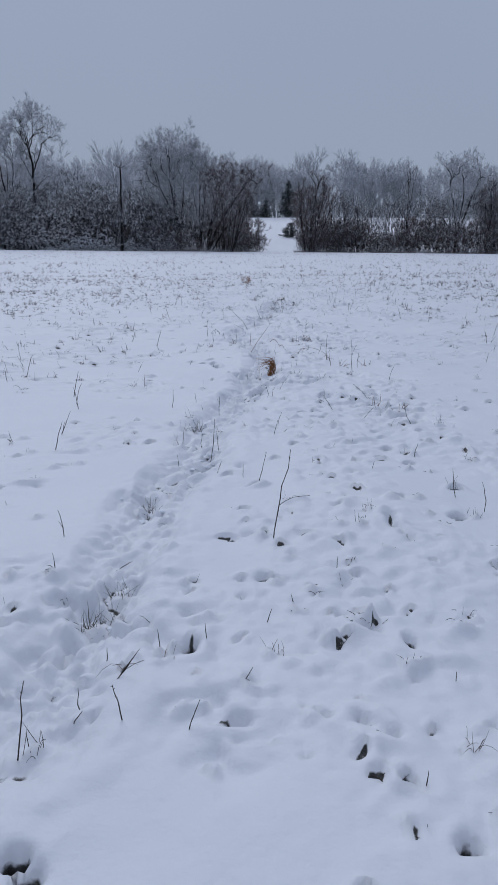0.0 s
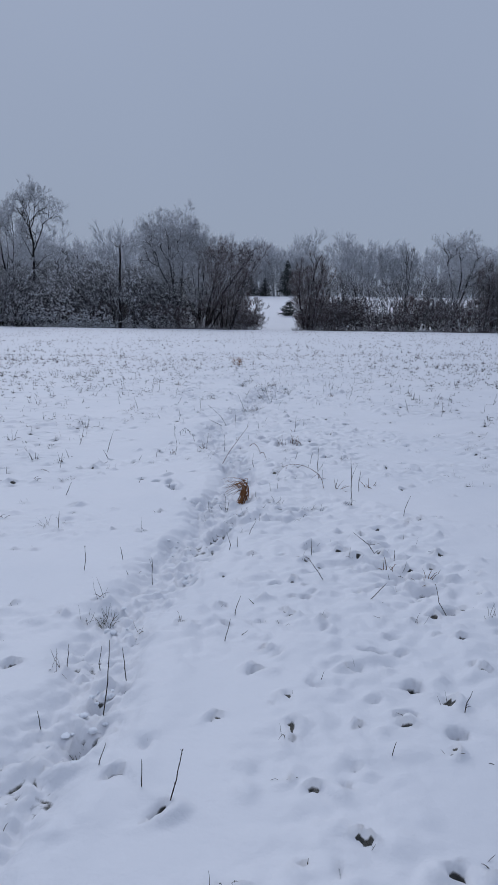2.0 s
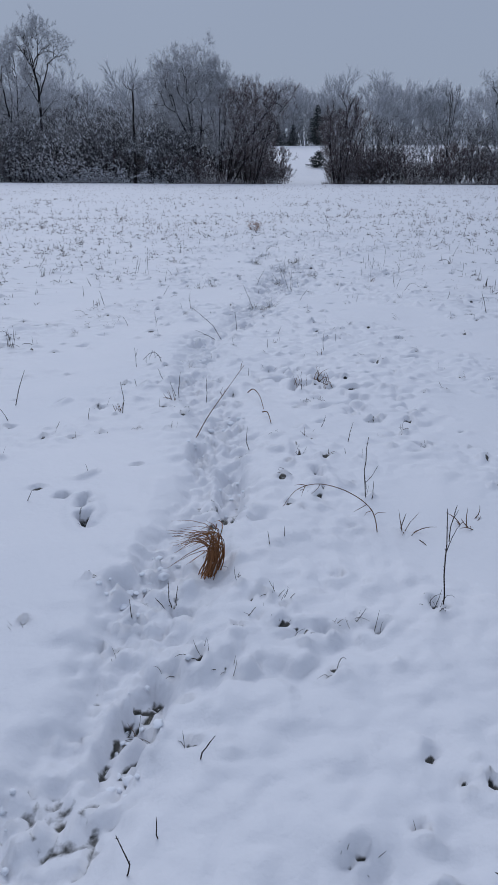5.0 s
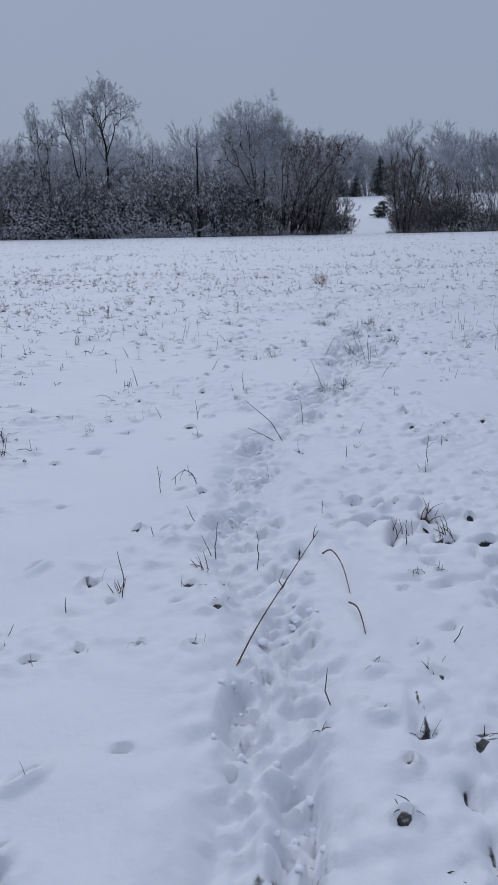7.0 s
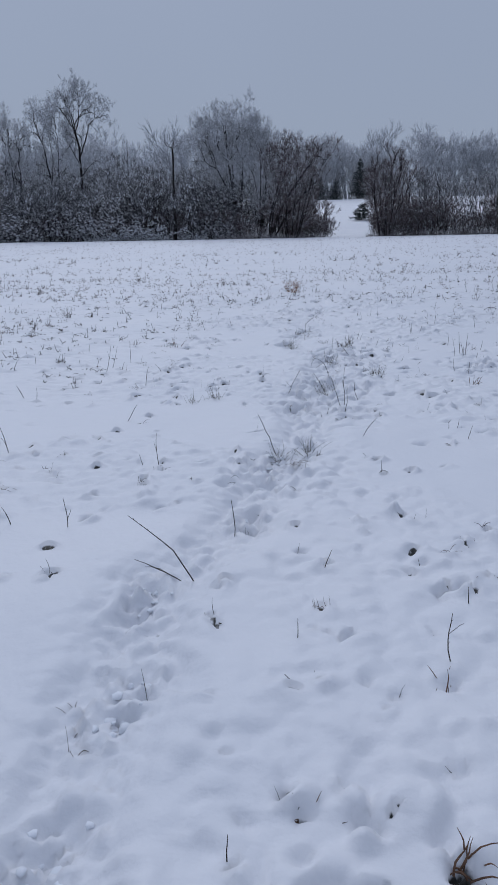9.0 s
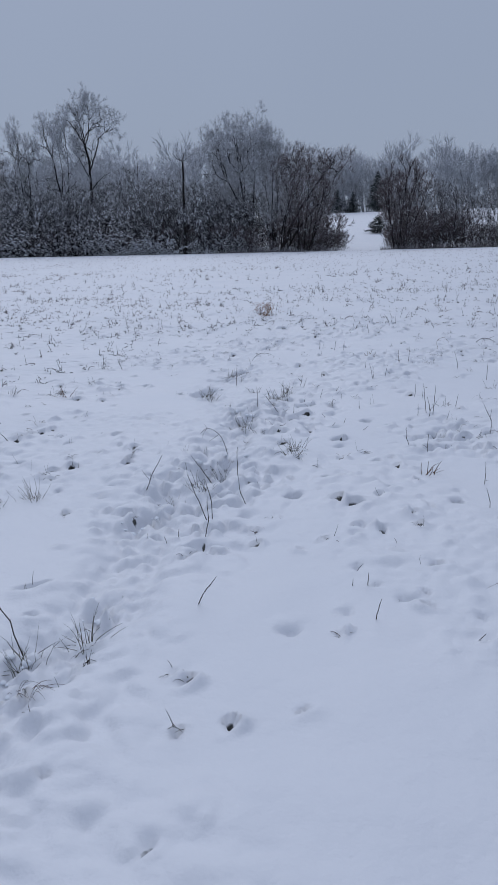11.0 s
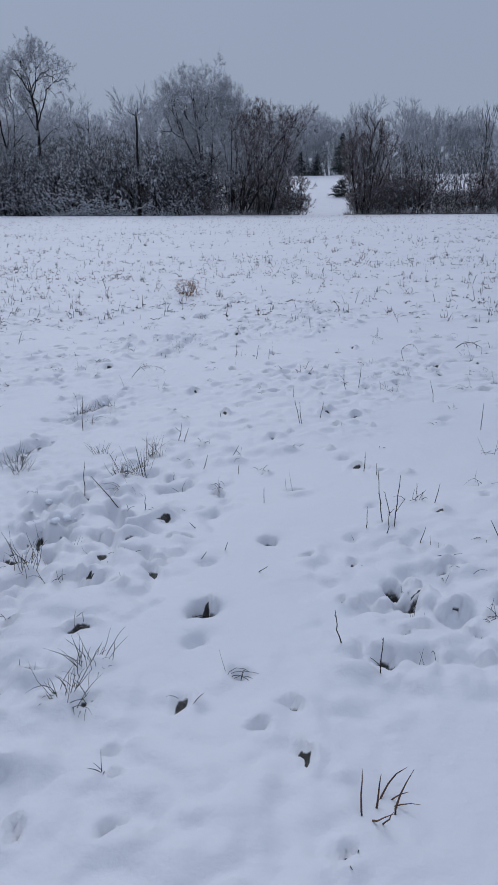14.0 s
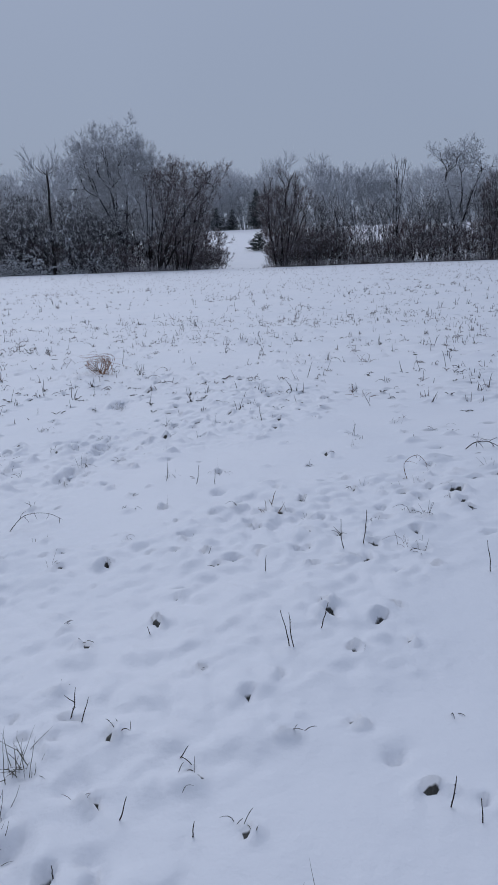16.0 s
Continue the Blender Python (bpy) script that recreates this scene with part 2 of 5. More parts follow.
HOLES_MIDDLE = [
    (1.76, 9.97, 0.043), (0.56, 10.01, 0.025), (0.65, 10.3, 0.027), (-0.42, 10.42, 0.031), (0.04, 10.93, 0.016), (2.01, 11.14, 0.05), (0.5, 11.18, 0.043), (-0.08, 11.28, 0.018),
    (0.3, 11.47, 0.034), (0.3, 11.6, 0.024), (0.71, 11.79, 0.028), (-0.26, 11.99, 0.034), (0.57, 12.09, 0.024), (0.74, 12.16, 0.036), (0.48, 12.17, 0.018), (-1.48, 12.51, 0.041),
    (-0.38, 12.65, 0.046), (0.8, 12.75, 0.024), (-1.39, 13, 0.05), (0.76, 13.05, 0.02), (1.03, 13.29, 0.03), (-0.24, 14.01, 0.035), (-0.9, 14.45, 0.027), (1.68, 14.87, 0.023),
    (0.96, 14.89, 0.037), (1.66, 15.02, 0.01), (1.16, 15.05, 0.016),
]
HOLES_FAR = [
    (1.4, 15.15, 0.031), (1.28, 15.26, 0.018), (1.2, 15.45, 0.017), (0.59, 15.61, 0.018), (0.41, 15.66, 0.02), (1.19, 15.84, 0.023), (0.63, 16.09, 0.03), (1.77, 16.51, 0.023),
    (2.33, 17.37, 0.029), (1.11, 17.51, 0.039), (1.06, 18.08, 0.033), (0.62, 18.11, 0.027), (0.76, 18.27, 0.025), (1.66, 18.34, 0.025), (0.84, 18.46, 0.023), (0.57, 18.52, 0.027),
    (1.03, 18.57, 0.018), (0.93, 18.59, 0.018), (0.76, 18.62, 0.026), (1.75, 18.66, 0.02), (0.83, 18.87, 0.019), (1.65, 19.3, 0.034), (2.28, 20.02, 0.032), (0.96, 21, 0.033),
    (1.11, 21.72, 0.037), (2.6, 22.5, 0.042), (0.36, 22.97, 0.046), (1.98, 24.98, 0.046),
]
DARK_HOLES = [
    (1.06, 3.81, 0.046), (0.51, 1.53, 0.028), (-0.26, 2.48, 0.028), (-0.60, 1.50, 0.034), (-0.55, 1.44, 0.030), (1.19, 6.25, 0.047), (1.22, 5.94, 0.045), (0.9, 5.13, 0.028),
    (-0.37, 5.04, 0.035), (-0.38, 4.82, 0.04), (0.99, 4.79, 0.025), (-0.7, 9.11, 0.028), (-0.52, 8.9, 0.033), (0.03, 8.13, 0.035), (0.99, 10.35, 0.042), (0.74, 11.14, 0.036),
    (-0.04, 13.49, 0.044), (0.5, 11.17, 0.032), (0.67, 11.47, 0.032), (0.47, 11.36, 0.024), (1.74, 16.31, 0.027), (0.86, 16.35, 0.027), (1.81, 17.8, 0.042), (2.15, 17.82, 0.028),
    (1.77, 17.94, 0.028), (1.82, 17.86, 0.036), (1.1, 17.7, 0.043), (1.29, 18.29, 0.018),
]
TRAIL = [(-0.75, 1.9), (-0.72, 2.35), (-0.67, 2.86), (-0.62, 4.15), (-0.42, 5.0), (-0.45, 5.9), (-0.25, 6.8), (-0.04, 7.6), (-0.04, 8.2), (0.03, 8.8), (0.06, 9.6), (0.04, 10.35), (-0.33, 11.3), (-0.28, 12.1),
         (-0.40, 12.7), (-0.04, 13.57), (0.05, 14.6), (0.21, 15.0), (0.20, 15.95), (0.36, 16.85), (0.34, 18.2), (-0.15, 19.4), (-0.01, 20.4), (0.08, 22.5), (0.2, 23.1), (0.05, 24.9), (-0.41, 26.8), (-0.8, 31)]
# footprints: place, half width, half length, turn in degrees, depth, how far the ground shows
PRINTS = [(-0.03, 7.52, 0.070, 0.25, 8, 0.13, 0.85), (-0.65, 2.90, 0.085, 0.22, 12, 0.10, 0.8), (-0.64, 4.05, 0.085, 0.20, -8, 0.10, 0.7), (-0.40, 4.82, 0.085, 0.17, 8, 0.09, 0.62), (-0.38, 5.13, 0.045, 0.06, 0, 0.07, 0.75), (-0.45, 5.9, 0.075, 0.19, -10, 0.07, 0.45),
          (-0.16, 6.5, 0.055, 0.17, -8, 0.06, 0.2), (-0.29, 7.05, 0.08, 0.18, -12, 0.06, 0.5), (-0.08, 8.42, 0.09, 0.15, -25, 0.07, 0.35), (-0.17, 8.2, 0.08, 0.15, -25, 0.07, 0.3),
          (-0.08, 9.74, 0.062, 0.17, -6, 0.10, 0.35), (0.15, 9.18, 0.066, 0.37, -4, 0.13, 0.52), (0.02, 10.34, 0.075, 0.16, 5, 0.09, 0.6), (-0.35, 11.37, 0.085, 0.22, 18, 0.09, 0.5), (-0.28, 12.08, 0.06, 0.17, 8, 0.06, 0.3),
          (-0.40, 12.71, 0.065, 0.17, 14, 0.09, 0.35), (-0.04, 13.57, 0.06, 0.15, -10, 0.09, 0.5), (0.03, 14.5, 0.06, 0.16, 0, 0.07, 0.5), (0.21, 15.0, 0.06, 0.16, -8, 0.08, 0.5), (0.08, 15.98, 0.06, 0.16, 8, 0.08, 0.5),
          (0.33, 16.95, 0.11, 0.22, 10, 0.08, 0.6), (0.31, 18.27, 0.08, 0.26, 14, 0.08, 0.9), (0.22, 18.58, 0.07, 0.15, 0, 0.07, 0.6), (-0.19, 19.4, 0.09, 0.25, 14, 0.08, 0.8), (-0.02, 20.4, 0.06, 0.17, 0, 0.07, 0.3), (0.1, 22.3, 0.07, 0.2, 4, 0.08, 0.4), (0.2, 23.0, 0.07, 0.2, 4, 0.08, 0.4), (0.06, 24.8, 0.07, 0.2, 4, 0.08, 0.5)]
# narrow splits in the snow where a blade lies under it
SPLITS = [(0.32, 2.68, 0.38, 2.60), (0.38, 2.60, 0.42, 2.60), (0.31, 2.04, 0.36, 1.96), (0.36, 1.96, 0.40, 1.94), (-0.12, 2.02, -0.05, 2.03), (-0.27, 2.58, -0.25, 2.42), (0.42, 8.0, 0.50, 7.92), (0.50, 7.92, 0.58, 7.97), (0.78, 12.8, 0.88, 12.82), (0.47, 9.84, 0.52, 9.64), (0.575, 9.46, 0.62, 9.14), (0.70, 3.80, 0.68, 3.64), (0.68, 3.64, 0.74, 3.50), (0.04, 11.0, 0.05, 10.9), (-0.10, 11.36, -0.085, 11.22), (0.13, 8.72, 0.16, 8.50), (-0.58, 9.08, -0.52, 8.84), (0.38, 11.40, 0.45, 11.36), (0.48, 11.2, 0.47, 11.08)]


# broken, lumpy snow over thick grass: place and reach
LUMPY = [
    (0.26, 7.72, 0.22), (0.54, 7.98, 0.22), (1.01, 6.71, 0.4), (1.29, 6.21, 0.3), (0.31, 11.54, 0.28), (0.64, 11.36, 0.3), (0.26, 16.22, 0.42),
    (0.44, 16.84, 0.35), (0.49, 18.07, 0.45), (0.5, 15.64, 0.28), (2.01, 17.61, 0.4), (0.62, 18.3, 0.35), (0.49, 19.03, 0.42), (0.79, 18.69, 0.3),
    (1.79, 17.9, 0.32), (-0.54, 2.79, 0.28), (-0.27, 2.44, 0.22), (-0.87, 2.58, 0.3), (0.39, 2.64, 0.22), (-0.11, 2.01, 0.2), (0.77, 11.09, 0.45),
    (1.13, 10.47, 0.35), (0.05, 9.94, 0.25), (0.25, 16.65, 0.6), (0.11, 14.44, 0.45), (1.44, 21.37, 0.35), (-0.02, 20.25, 0.35),
]


def trail_distance(x, y):
    best = np.full(x.shape, 99.0)
    for (ax, ay), (bx, by) in zip(TRAIL, TRAIL[1:]):
        dx, dy = bx - ax, by - ay
        t = np.clip(((x - ax) * dx + (y - ay) * dy) / (dx * dx + dy * dy), 0, 1)
        best = np.minimum(best, np.hypot(x - ax - t * dx, y - ay - t * dy))
    return best


def patches(x, y):
    """Where the grass under the snow is thick (1) and where the snow lies smooth (0)."""
    return smooth(-0.22, 0.22, grad_noise(x * 0.55 + 7, y * 0.55, 5) + 0.4 * grad_noise(x * 1.5, y * 1.5, 6))


# strewn hollows: cell, seed, chance in patches and outside, least and greatest size, depth, how far ground and shade
# are coloured in
HOLLOWS = [(0.16, 31, 0.52, 0.10, 0.013, 0.024, 0.040, 1.25), (0.40, 51, 0.62, 0.22, 0.016, 0.034, 0.055, 1.25), (1.3, 41, 0.35, 0.35, 0.08, 0.15, 0.008, 0.0)]


def lumpy(x, y):
    """How far a place lies in the broken, lumpy snow."""
    out = np.zeros_like(x)
    near = (np.abs(x - 0.6) < 2.6) & (y > 1.5) & (y < 23)
    if near.any():
        px, py = x[near], y[near]
        best = np.zeros_like(px)
        for hx, hy, reach in LUMPY:
            best = np.maximum(best, 1 - ((px - hx) / (1.1 * reach)) ** 2 - ((py - hy) / (1.5 * reach)) ** 2)
        out[near] = np.clip(best, 0, 1)
    return out


def hollow(gx, gy, row):
    """The hollow of one cell: centre, turn, size, whether there is one, and three random numbers."""
    cell, seed, thick, sparse, rmin, rmax = row[:6]
    px, py = (gx + lattice(gx, gy, seed)) * cell, (gy + lattice(gx, gy, seed + 1)) * cell
    r = rmin + (rmax - rmin) * lattice(gx, gy, seed + 3) ** 2
    quiet = 1 - (0.05 + 0.36 * smooth(6, 11, py)) * (px > -1.0) * (px < 2.4) * (py < 20.5) + 0.35 * smooth(20, 22, py)
    on = lattice(gx, gy, seed + 4) < quiet * (sparse + (thick - sparse) * patches(px, py)) + 0.45 * lumpy(px, py)
    return px, py, lattice(gx, gy, seed + 2) * 6.2832, r, on, lattice(gx, gy, seed + 5), lattice(gx, gy, seed + 6), lattice(gx, gy, seed + 7)


# snow caps on bent grass: cell, seed, chance, least and greatest radius, height
BILLOWS = [(0.15, 131, 0.55, 0.03, 0.07, 0.018), (0.40, 141, 0.60, 0.08, 0.17, 0.020)]
MOUNDS = [(0.50, 171, 0.62, 0.09, 0.24, 0.055)]
HEAPS = [(0.11, 151, 0.75, 0.032, 0.080, 0.034), (0.24, 161, 0.60, 0.06, 0.13, 0.028)]


def billows(x, y, rows):
    """Rounded caps of snow that lie side by side, with creases between them."""
    out = np.zeros_like(x)
    for cell, seed, chance, rmin, rmax, high in rows:
        cx, cy = np.floor(x / cell), np.floor(y / cell)
        best = np.zeros_like(x)
        for ox in (-1, 0, 1):
            for oy in (-1, 0, 1):
                gx, gy = cx + ox, cy + oy
                dx, dy = x - (gx + lattice(gx, gy, seed)) * cell, y - (gy + lattice(gx, gy, seed + 1)) * cell
                q = lattice(gx, gy, seed + 2)
                r = rmin + (rmax - rmin) * q * q
                k = 0.35 * (q - 0.5)
                d2 = ((dx + k * dy) / r) ** 2 + ((dy - k * dx) / (r * (0.7 + 0.3 * q))) ** 2
                best = np.maximum(best, (lattice(gx, gy, seed + 3) < chance) * high * (0.5 + 0.5 * r / rmax) * np.clip(1 - d2, 0, 1) ** 1.5)
        out = out + best
    return out


def relief(x, y):
    """Snow relief above lie(), and how far bare ground and the shade of gaps are coloured in."""
    wob_x = 0.016 * grad_noise(x * 14, y * 14, 21) + 0.03 * grad_noise(x * 4, y * 4, 23)
    wob_y = 0.016 * grad_noise(x * 14, y * 14, 22) + 0.03 * grad_noise(x * 4, y * 4, 24)
    calm = 1 - 0.7 * (1 - smooth(2.0, 4.5, np.abs(x - 0.6))) * (1 - smooth(24, 32, y))
    z = 0.06 * calm * grad_noise(x * 0.35, y * 0.35, 1) - 0.05 * np.exp(-((x - 1.5) / 0.9) ** 2 - ((y - 17.9) / 1.1) ** 2) + 0.014 * grad_noise(x * 1.3, y * 1.3, 2) + 0.006 * grad_noise(x * 3.4, y * 3.4, 3)
    # snow lying over bent grass in low swells
    patch = patches(x, y)
    swell = np.abs(grad_noise((x + wob_x) * 3.6, (y + wob_y) * 4.4, 7))
    rough = np.maximum(patch, np.where((np.abs(x + 0.2) < 3) & (y < 32), 0.8 - 0.8 * smooth(0.15, 0.5, trail_distance(x, y)), 0))
    z = z + (0.12 + 0.88 * patch) * 0.018 * swell + rough * (0.018 * np.abs(grad_noise(x * 7, y * 7, 8)) + 0.010 * np.abs(grad_noise(x * 15, y * 15, 18)))
    z = z + calm * (0.25 + 0.75 * patch) * billows(x + wob_x, y + wob_y, MOUNDS)
    z = z + (0.03 + 0.97 * patch) * billows(x + 0.6 * wob_x, y + 0.6 * wob_y, BILLOWS)
    bare = np.zeros_like(z)
    for row in HOLLOWS:
        cell, deep, show = row[0], row[6], row[7]
        cx, cy = np.floor(x / cell), np.floor(y / cell)
        for ox in (-1, 0, 1):
            for oy in (-1, 0, 1):
                px, py, a, r, on, q1, q2, q3 = hollow(cx + ox, cy + oy, row)
                dx, dy = x + wob_x - px, y + wob_y - py
                u, v = (dx * np.cos(a) + dy * np.sin(a)) / (r * (1.0 + 0.9 * q1)), (dy * np.cos(a) - dx * np.sin(a)) / (r * (0.55 + 0.35 * q2))
                v = v + (0.2 + 0.9 * q3) * u * u
                d2 = u * u + v * v
                pit = on * np.exp(-d2 ** 2.6)
                lip = on * np.exp(-(u * u * 0.35 + (v - 2.4) ** 2 * 0.35))
                z = z - deep * (0.4 + 0.7 * q2) * pit + (0.028 if show else 0.0) * (0.3 + q3) * lip
                if show:
                    bare = np.maximum(bare, pit * (show - 0.25 * (1 - calm)) * (0.45 + 0.6 * q3))
    for n, (hx, hy, hr) in enumerate(HOLES_FRONT + HOLES_MIDDLE + HOLES_FAR + DARK_HOLES):
        near = (np.abs(x - hx) < 5 * hr + 0.12) & (np.abs(y - hy) < 5 * hr + 0.12)
        if near.any():
            dark = n >= len(HOLES_FRONT + HOLES_MIDDLE + HOLES_FAR)
            hr = max(hr, 0.032) if dark else hr
            q, q2 = (n * 0.618) % 1, (n * 0.414) % 1
            fine_x = 0.010 * grad_noise(x[near] * 28, y[near] * 28, 25)
            fine_y = 0.010 * grad_noise(x[near] * 28, y[near] * 28, 26)
            dx, dy = x[near] + 0.6 * wob_x[near] + fine_x - hx, y[near] + 0.6 * wob_y[near] + fine_y - hy
            a = (q - 0.5) * 1.6 + (1.0 if dark else 0.0) * (q2 - 0.5)
            wide_r, thin_r = (hr * 1.05, hr * (0.65 + 0.35 * q2)) if dark else (hr + 0.006, hr * (0.55 + 0.3 * q2) + 0.010)
            u, v = (dx * math.cos(a) + dy * math.sin(a)) / wide_r, (dy * math.cos(a) - dx * math.sin(a)) / thin_r
            v = v + (0.15 if dark else -0.45) * u * u
            d2 = u * u + v * v
            steep = 1.0 if dark else smooth(1.0, -0.7, v)
            low = 1.0 if dark else smooth(0.2, -0.5, v)
            # the snow cap that hangs over the gap
            cap = hr * 1.3 + 0.03
            over = np.clip(1 - (dx / cap) ** 2 - ((dy - thin_r - 0.7 * cap) / (0.75 * cap)) ** 2, 0, 1)
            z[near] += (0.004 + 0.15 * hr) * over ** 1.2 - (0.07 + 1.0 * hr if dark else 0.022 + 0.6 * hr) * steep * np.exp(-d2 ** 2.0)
            # the overhang's shade at the near lip is coloured in with the grass
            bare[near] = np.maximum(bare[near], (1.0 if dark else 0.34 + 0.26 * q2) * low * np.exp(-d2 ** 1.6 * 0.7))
    for ax, ay, bx, by in SPLITS:
        near = (np.abs(x - (ax + bx) / 2) < 0.3) & (np.abs(y - (ay + by) / 2) < 0.4)
        if near.any():
            px, py = x[near] + 0.8 * wob_x[near], y[near] + 0.8 * wob_y[near]
            dx, dy = bx - ax, by - ay
            t = np.clip(((px - ax) * dx + (py - ay) * dy) / (dx * dx + dy * dy), 0, 1)
            d = np.hypot(px - ax - t * dx, py - ay - t * dy)
            z[near] += -0.060 * np.exp(-(d / 0.018) ** 2) * smooth(-0.3, 0.2, grad_noise(px * 9, py * 9, 67)) + 0.012 * np.exp(-((d - 0.06) / 0.03) ** 2)
            # crease shade along the split, coloured in through the bare-ground mask
            bare[near] = np.maximum(bare[near], 0.66 * np.exp(-(d / 0.012) ** 2))
    for hx, hy, reach in LUMPY:
        near = (np.abs(x - hx) < 1.6 * reach) & (np.abs(y - hy) < 2.4 * reach)
        if near.any():
            px, py = x[near], y[near]
            mask = np.exp(-(((px - hx) / reach) ** 2 + ((py - hy) / (1.4 * reach)) ** 2) ** 1.5)
            heap = billows(px + wob_x[near], py + wob_y[near], HEAPS)
            z[near] += mask * (0.38 * heap - 0.006 - 0.024 * smooth(0.010, 0.0, heap) * smooth(-0.1, 0.3, grad_noise(px * 5, py * 5, 70)))
    # the trodden trail: a shallow furrow with clods, and the footprints in it
    near = (np.abs(x + 0.2) < 2.2) & (y > 0.5) & (y < 32)
    if near.any():
        px, py = x[near], y[near]
        d = trail_distance(px, py) + 0.07 * grad_noise(px * 3, py * 3, 61)
        worn = 1 - 0.22 * smooth(9, 12, py) - 0.45 * smooth(14.5, 20.5, py)
        core = worn * (1 - smooth(0.08, 0.26, d))
        clod = np.abs(grad_noise(px * 11, py * 11, 63)) + 0.6 * np.abs(grad_noise(px * 23, py * 23, 64))
        rim = np.exp(-((d - 0.30) / 0.10) ** 2)
        lumps = np.abs(grad_noise(px * 6, py * 6, 68))
        heap = billows(px + wob_x[near], py + wob_y[near], HEAPS)
        trod = smooth(-0.35, 0.15, grad_noise(px * 0.9, py * 0.9, 69))
        dz = core * (-0.080 + 0.045 * clod + 0.60 * heap) + worn * rim * (0.006 + 0.012 * lumps + 0.30 * heap * trod)
        db = core * 0.62 * smooth(0.05, 0.35, grad_noise(px * 2.6, py * 2.6, 66)) * (1 - clod)
        for fx, fy, hw, hl, turn, deep, show in PRINTS:
            a = math.radians(turn)
            dx, dy = px + 0.7 * wob_x[near] - fx, py + 0.7 * wob_y[near] - fy
            u, v = (dx * math.cos(a) - dy * math.sin(a)) / hw, (dx * math.sin(a) + dy * math.cos(a)) / hl
            s = (np.abs(u) ** 3 + np.abs(v) ** 3) ** (1 / 3)
            sunk = 1 - smooth(0.72, 1.08, s)
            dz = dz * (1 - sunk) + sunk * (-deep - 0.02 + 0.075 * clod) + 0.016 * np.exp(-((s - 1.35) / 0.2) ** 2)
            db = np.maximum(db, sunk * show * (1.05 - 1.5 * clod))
        z[near] += dz
        bare[near] = np.maximum(bare[near] * (1 - core), db)
    return z, bare


def ground_z(x, y):
    px, py = np.array([float(x)]), np.array([float(y)])
    return float((lie(px, py) + relief(px, py)[0])[0])


def spread(first, last, step, grow):
    out = [first]
    while out[-1] < last:
        out.append(out[-1] + step)
        step *= 1 + grow
    return out


def build_ground():
    half = spread(0.0, 1.6, 0.0165, 0.0)
    half += spread(half[-1] + 0.018, 60, 0.02, 0.029) + [80, 120, 200, 400, 900, 2500]
    xs = np.array([-v for v in half[:0:-1]] + half) + 0.45
    ys = spread(1.2, 25.0, 0.0195, 0.0)
    ys += spread(ys[-1] + 0.019, 99, 0.02, 0.011)
    ys += spread(ys[-1] + 0.9, 260, 1.1, 0.02) + [300, 400, 700, 1500, 4500]
    ys = np.array([-2500, -600, -150, -50, -20, -8, -3, -1, 0, 0.5] + ys)
    gx, gy = np.meshgrid(xs, ys)
    ok = (gy > -3) & (gy < 140) & (np.abs(gx) < 90)
    z = lie(gx, gy)
    bare = np.zeros_like(z)
    # where the sheet is too wide-meshed for small hollows, the surface carries them, their shade as dark colour
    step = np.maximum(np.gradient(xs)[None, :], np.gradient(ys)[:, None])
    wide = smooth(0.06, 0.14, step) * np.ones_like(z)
    dz, db = relief(gx[ok], gy[ok])
    dz, db = dz * (1 - 0.6 * wide[ok]), db * (1 - wide[ok])
    z[ok] += dz
    bare[ok] = db
    rows, cols = gx.shape
    me = bpy.data.meshes.new("ground")
    me.vertices.add(rows * cols)
    me.vertices.foreach_set("co", np.stack([gx, gy, z], -1).astype(np.float32).ravel())
    i = (np.arange(rows - 1)[:, None] * cols + np.arange(cols - 1)[None]).ravel()
    quads = np.stack([i, i + 1, i + cols + 1, i + cols], -1)
    me.loops.add(quads.size)
    me.loops.foreach_set("vertex_index", quads.ravel().astype(np.int32))
    me.polygons.add(len(quads))
    me.polygons.foreach_set("loop_start", (np.arange(len(quads)) * 4).astype(np.int32))
    me.polygons.foreach_set("use_smooth", np.ones(len(quads), dtype=bool))
    me.update(calc_edges=True)
    # bare: ground showing through, and shade coloured into the gaps
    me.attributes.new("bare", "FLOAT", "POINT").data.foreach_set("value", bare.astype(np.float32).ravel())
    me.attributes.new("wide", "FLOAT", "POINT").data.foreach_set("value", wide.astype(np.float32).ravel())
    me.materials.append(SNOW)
    return tagged(new("ground", me), "snow-covered meadow with hollows, footprints and bare spots", "snowy field", kind="structure")


build_ground()


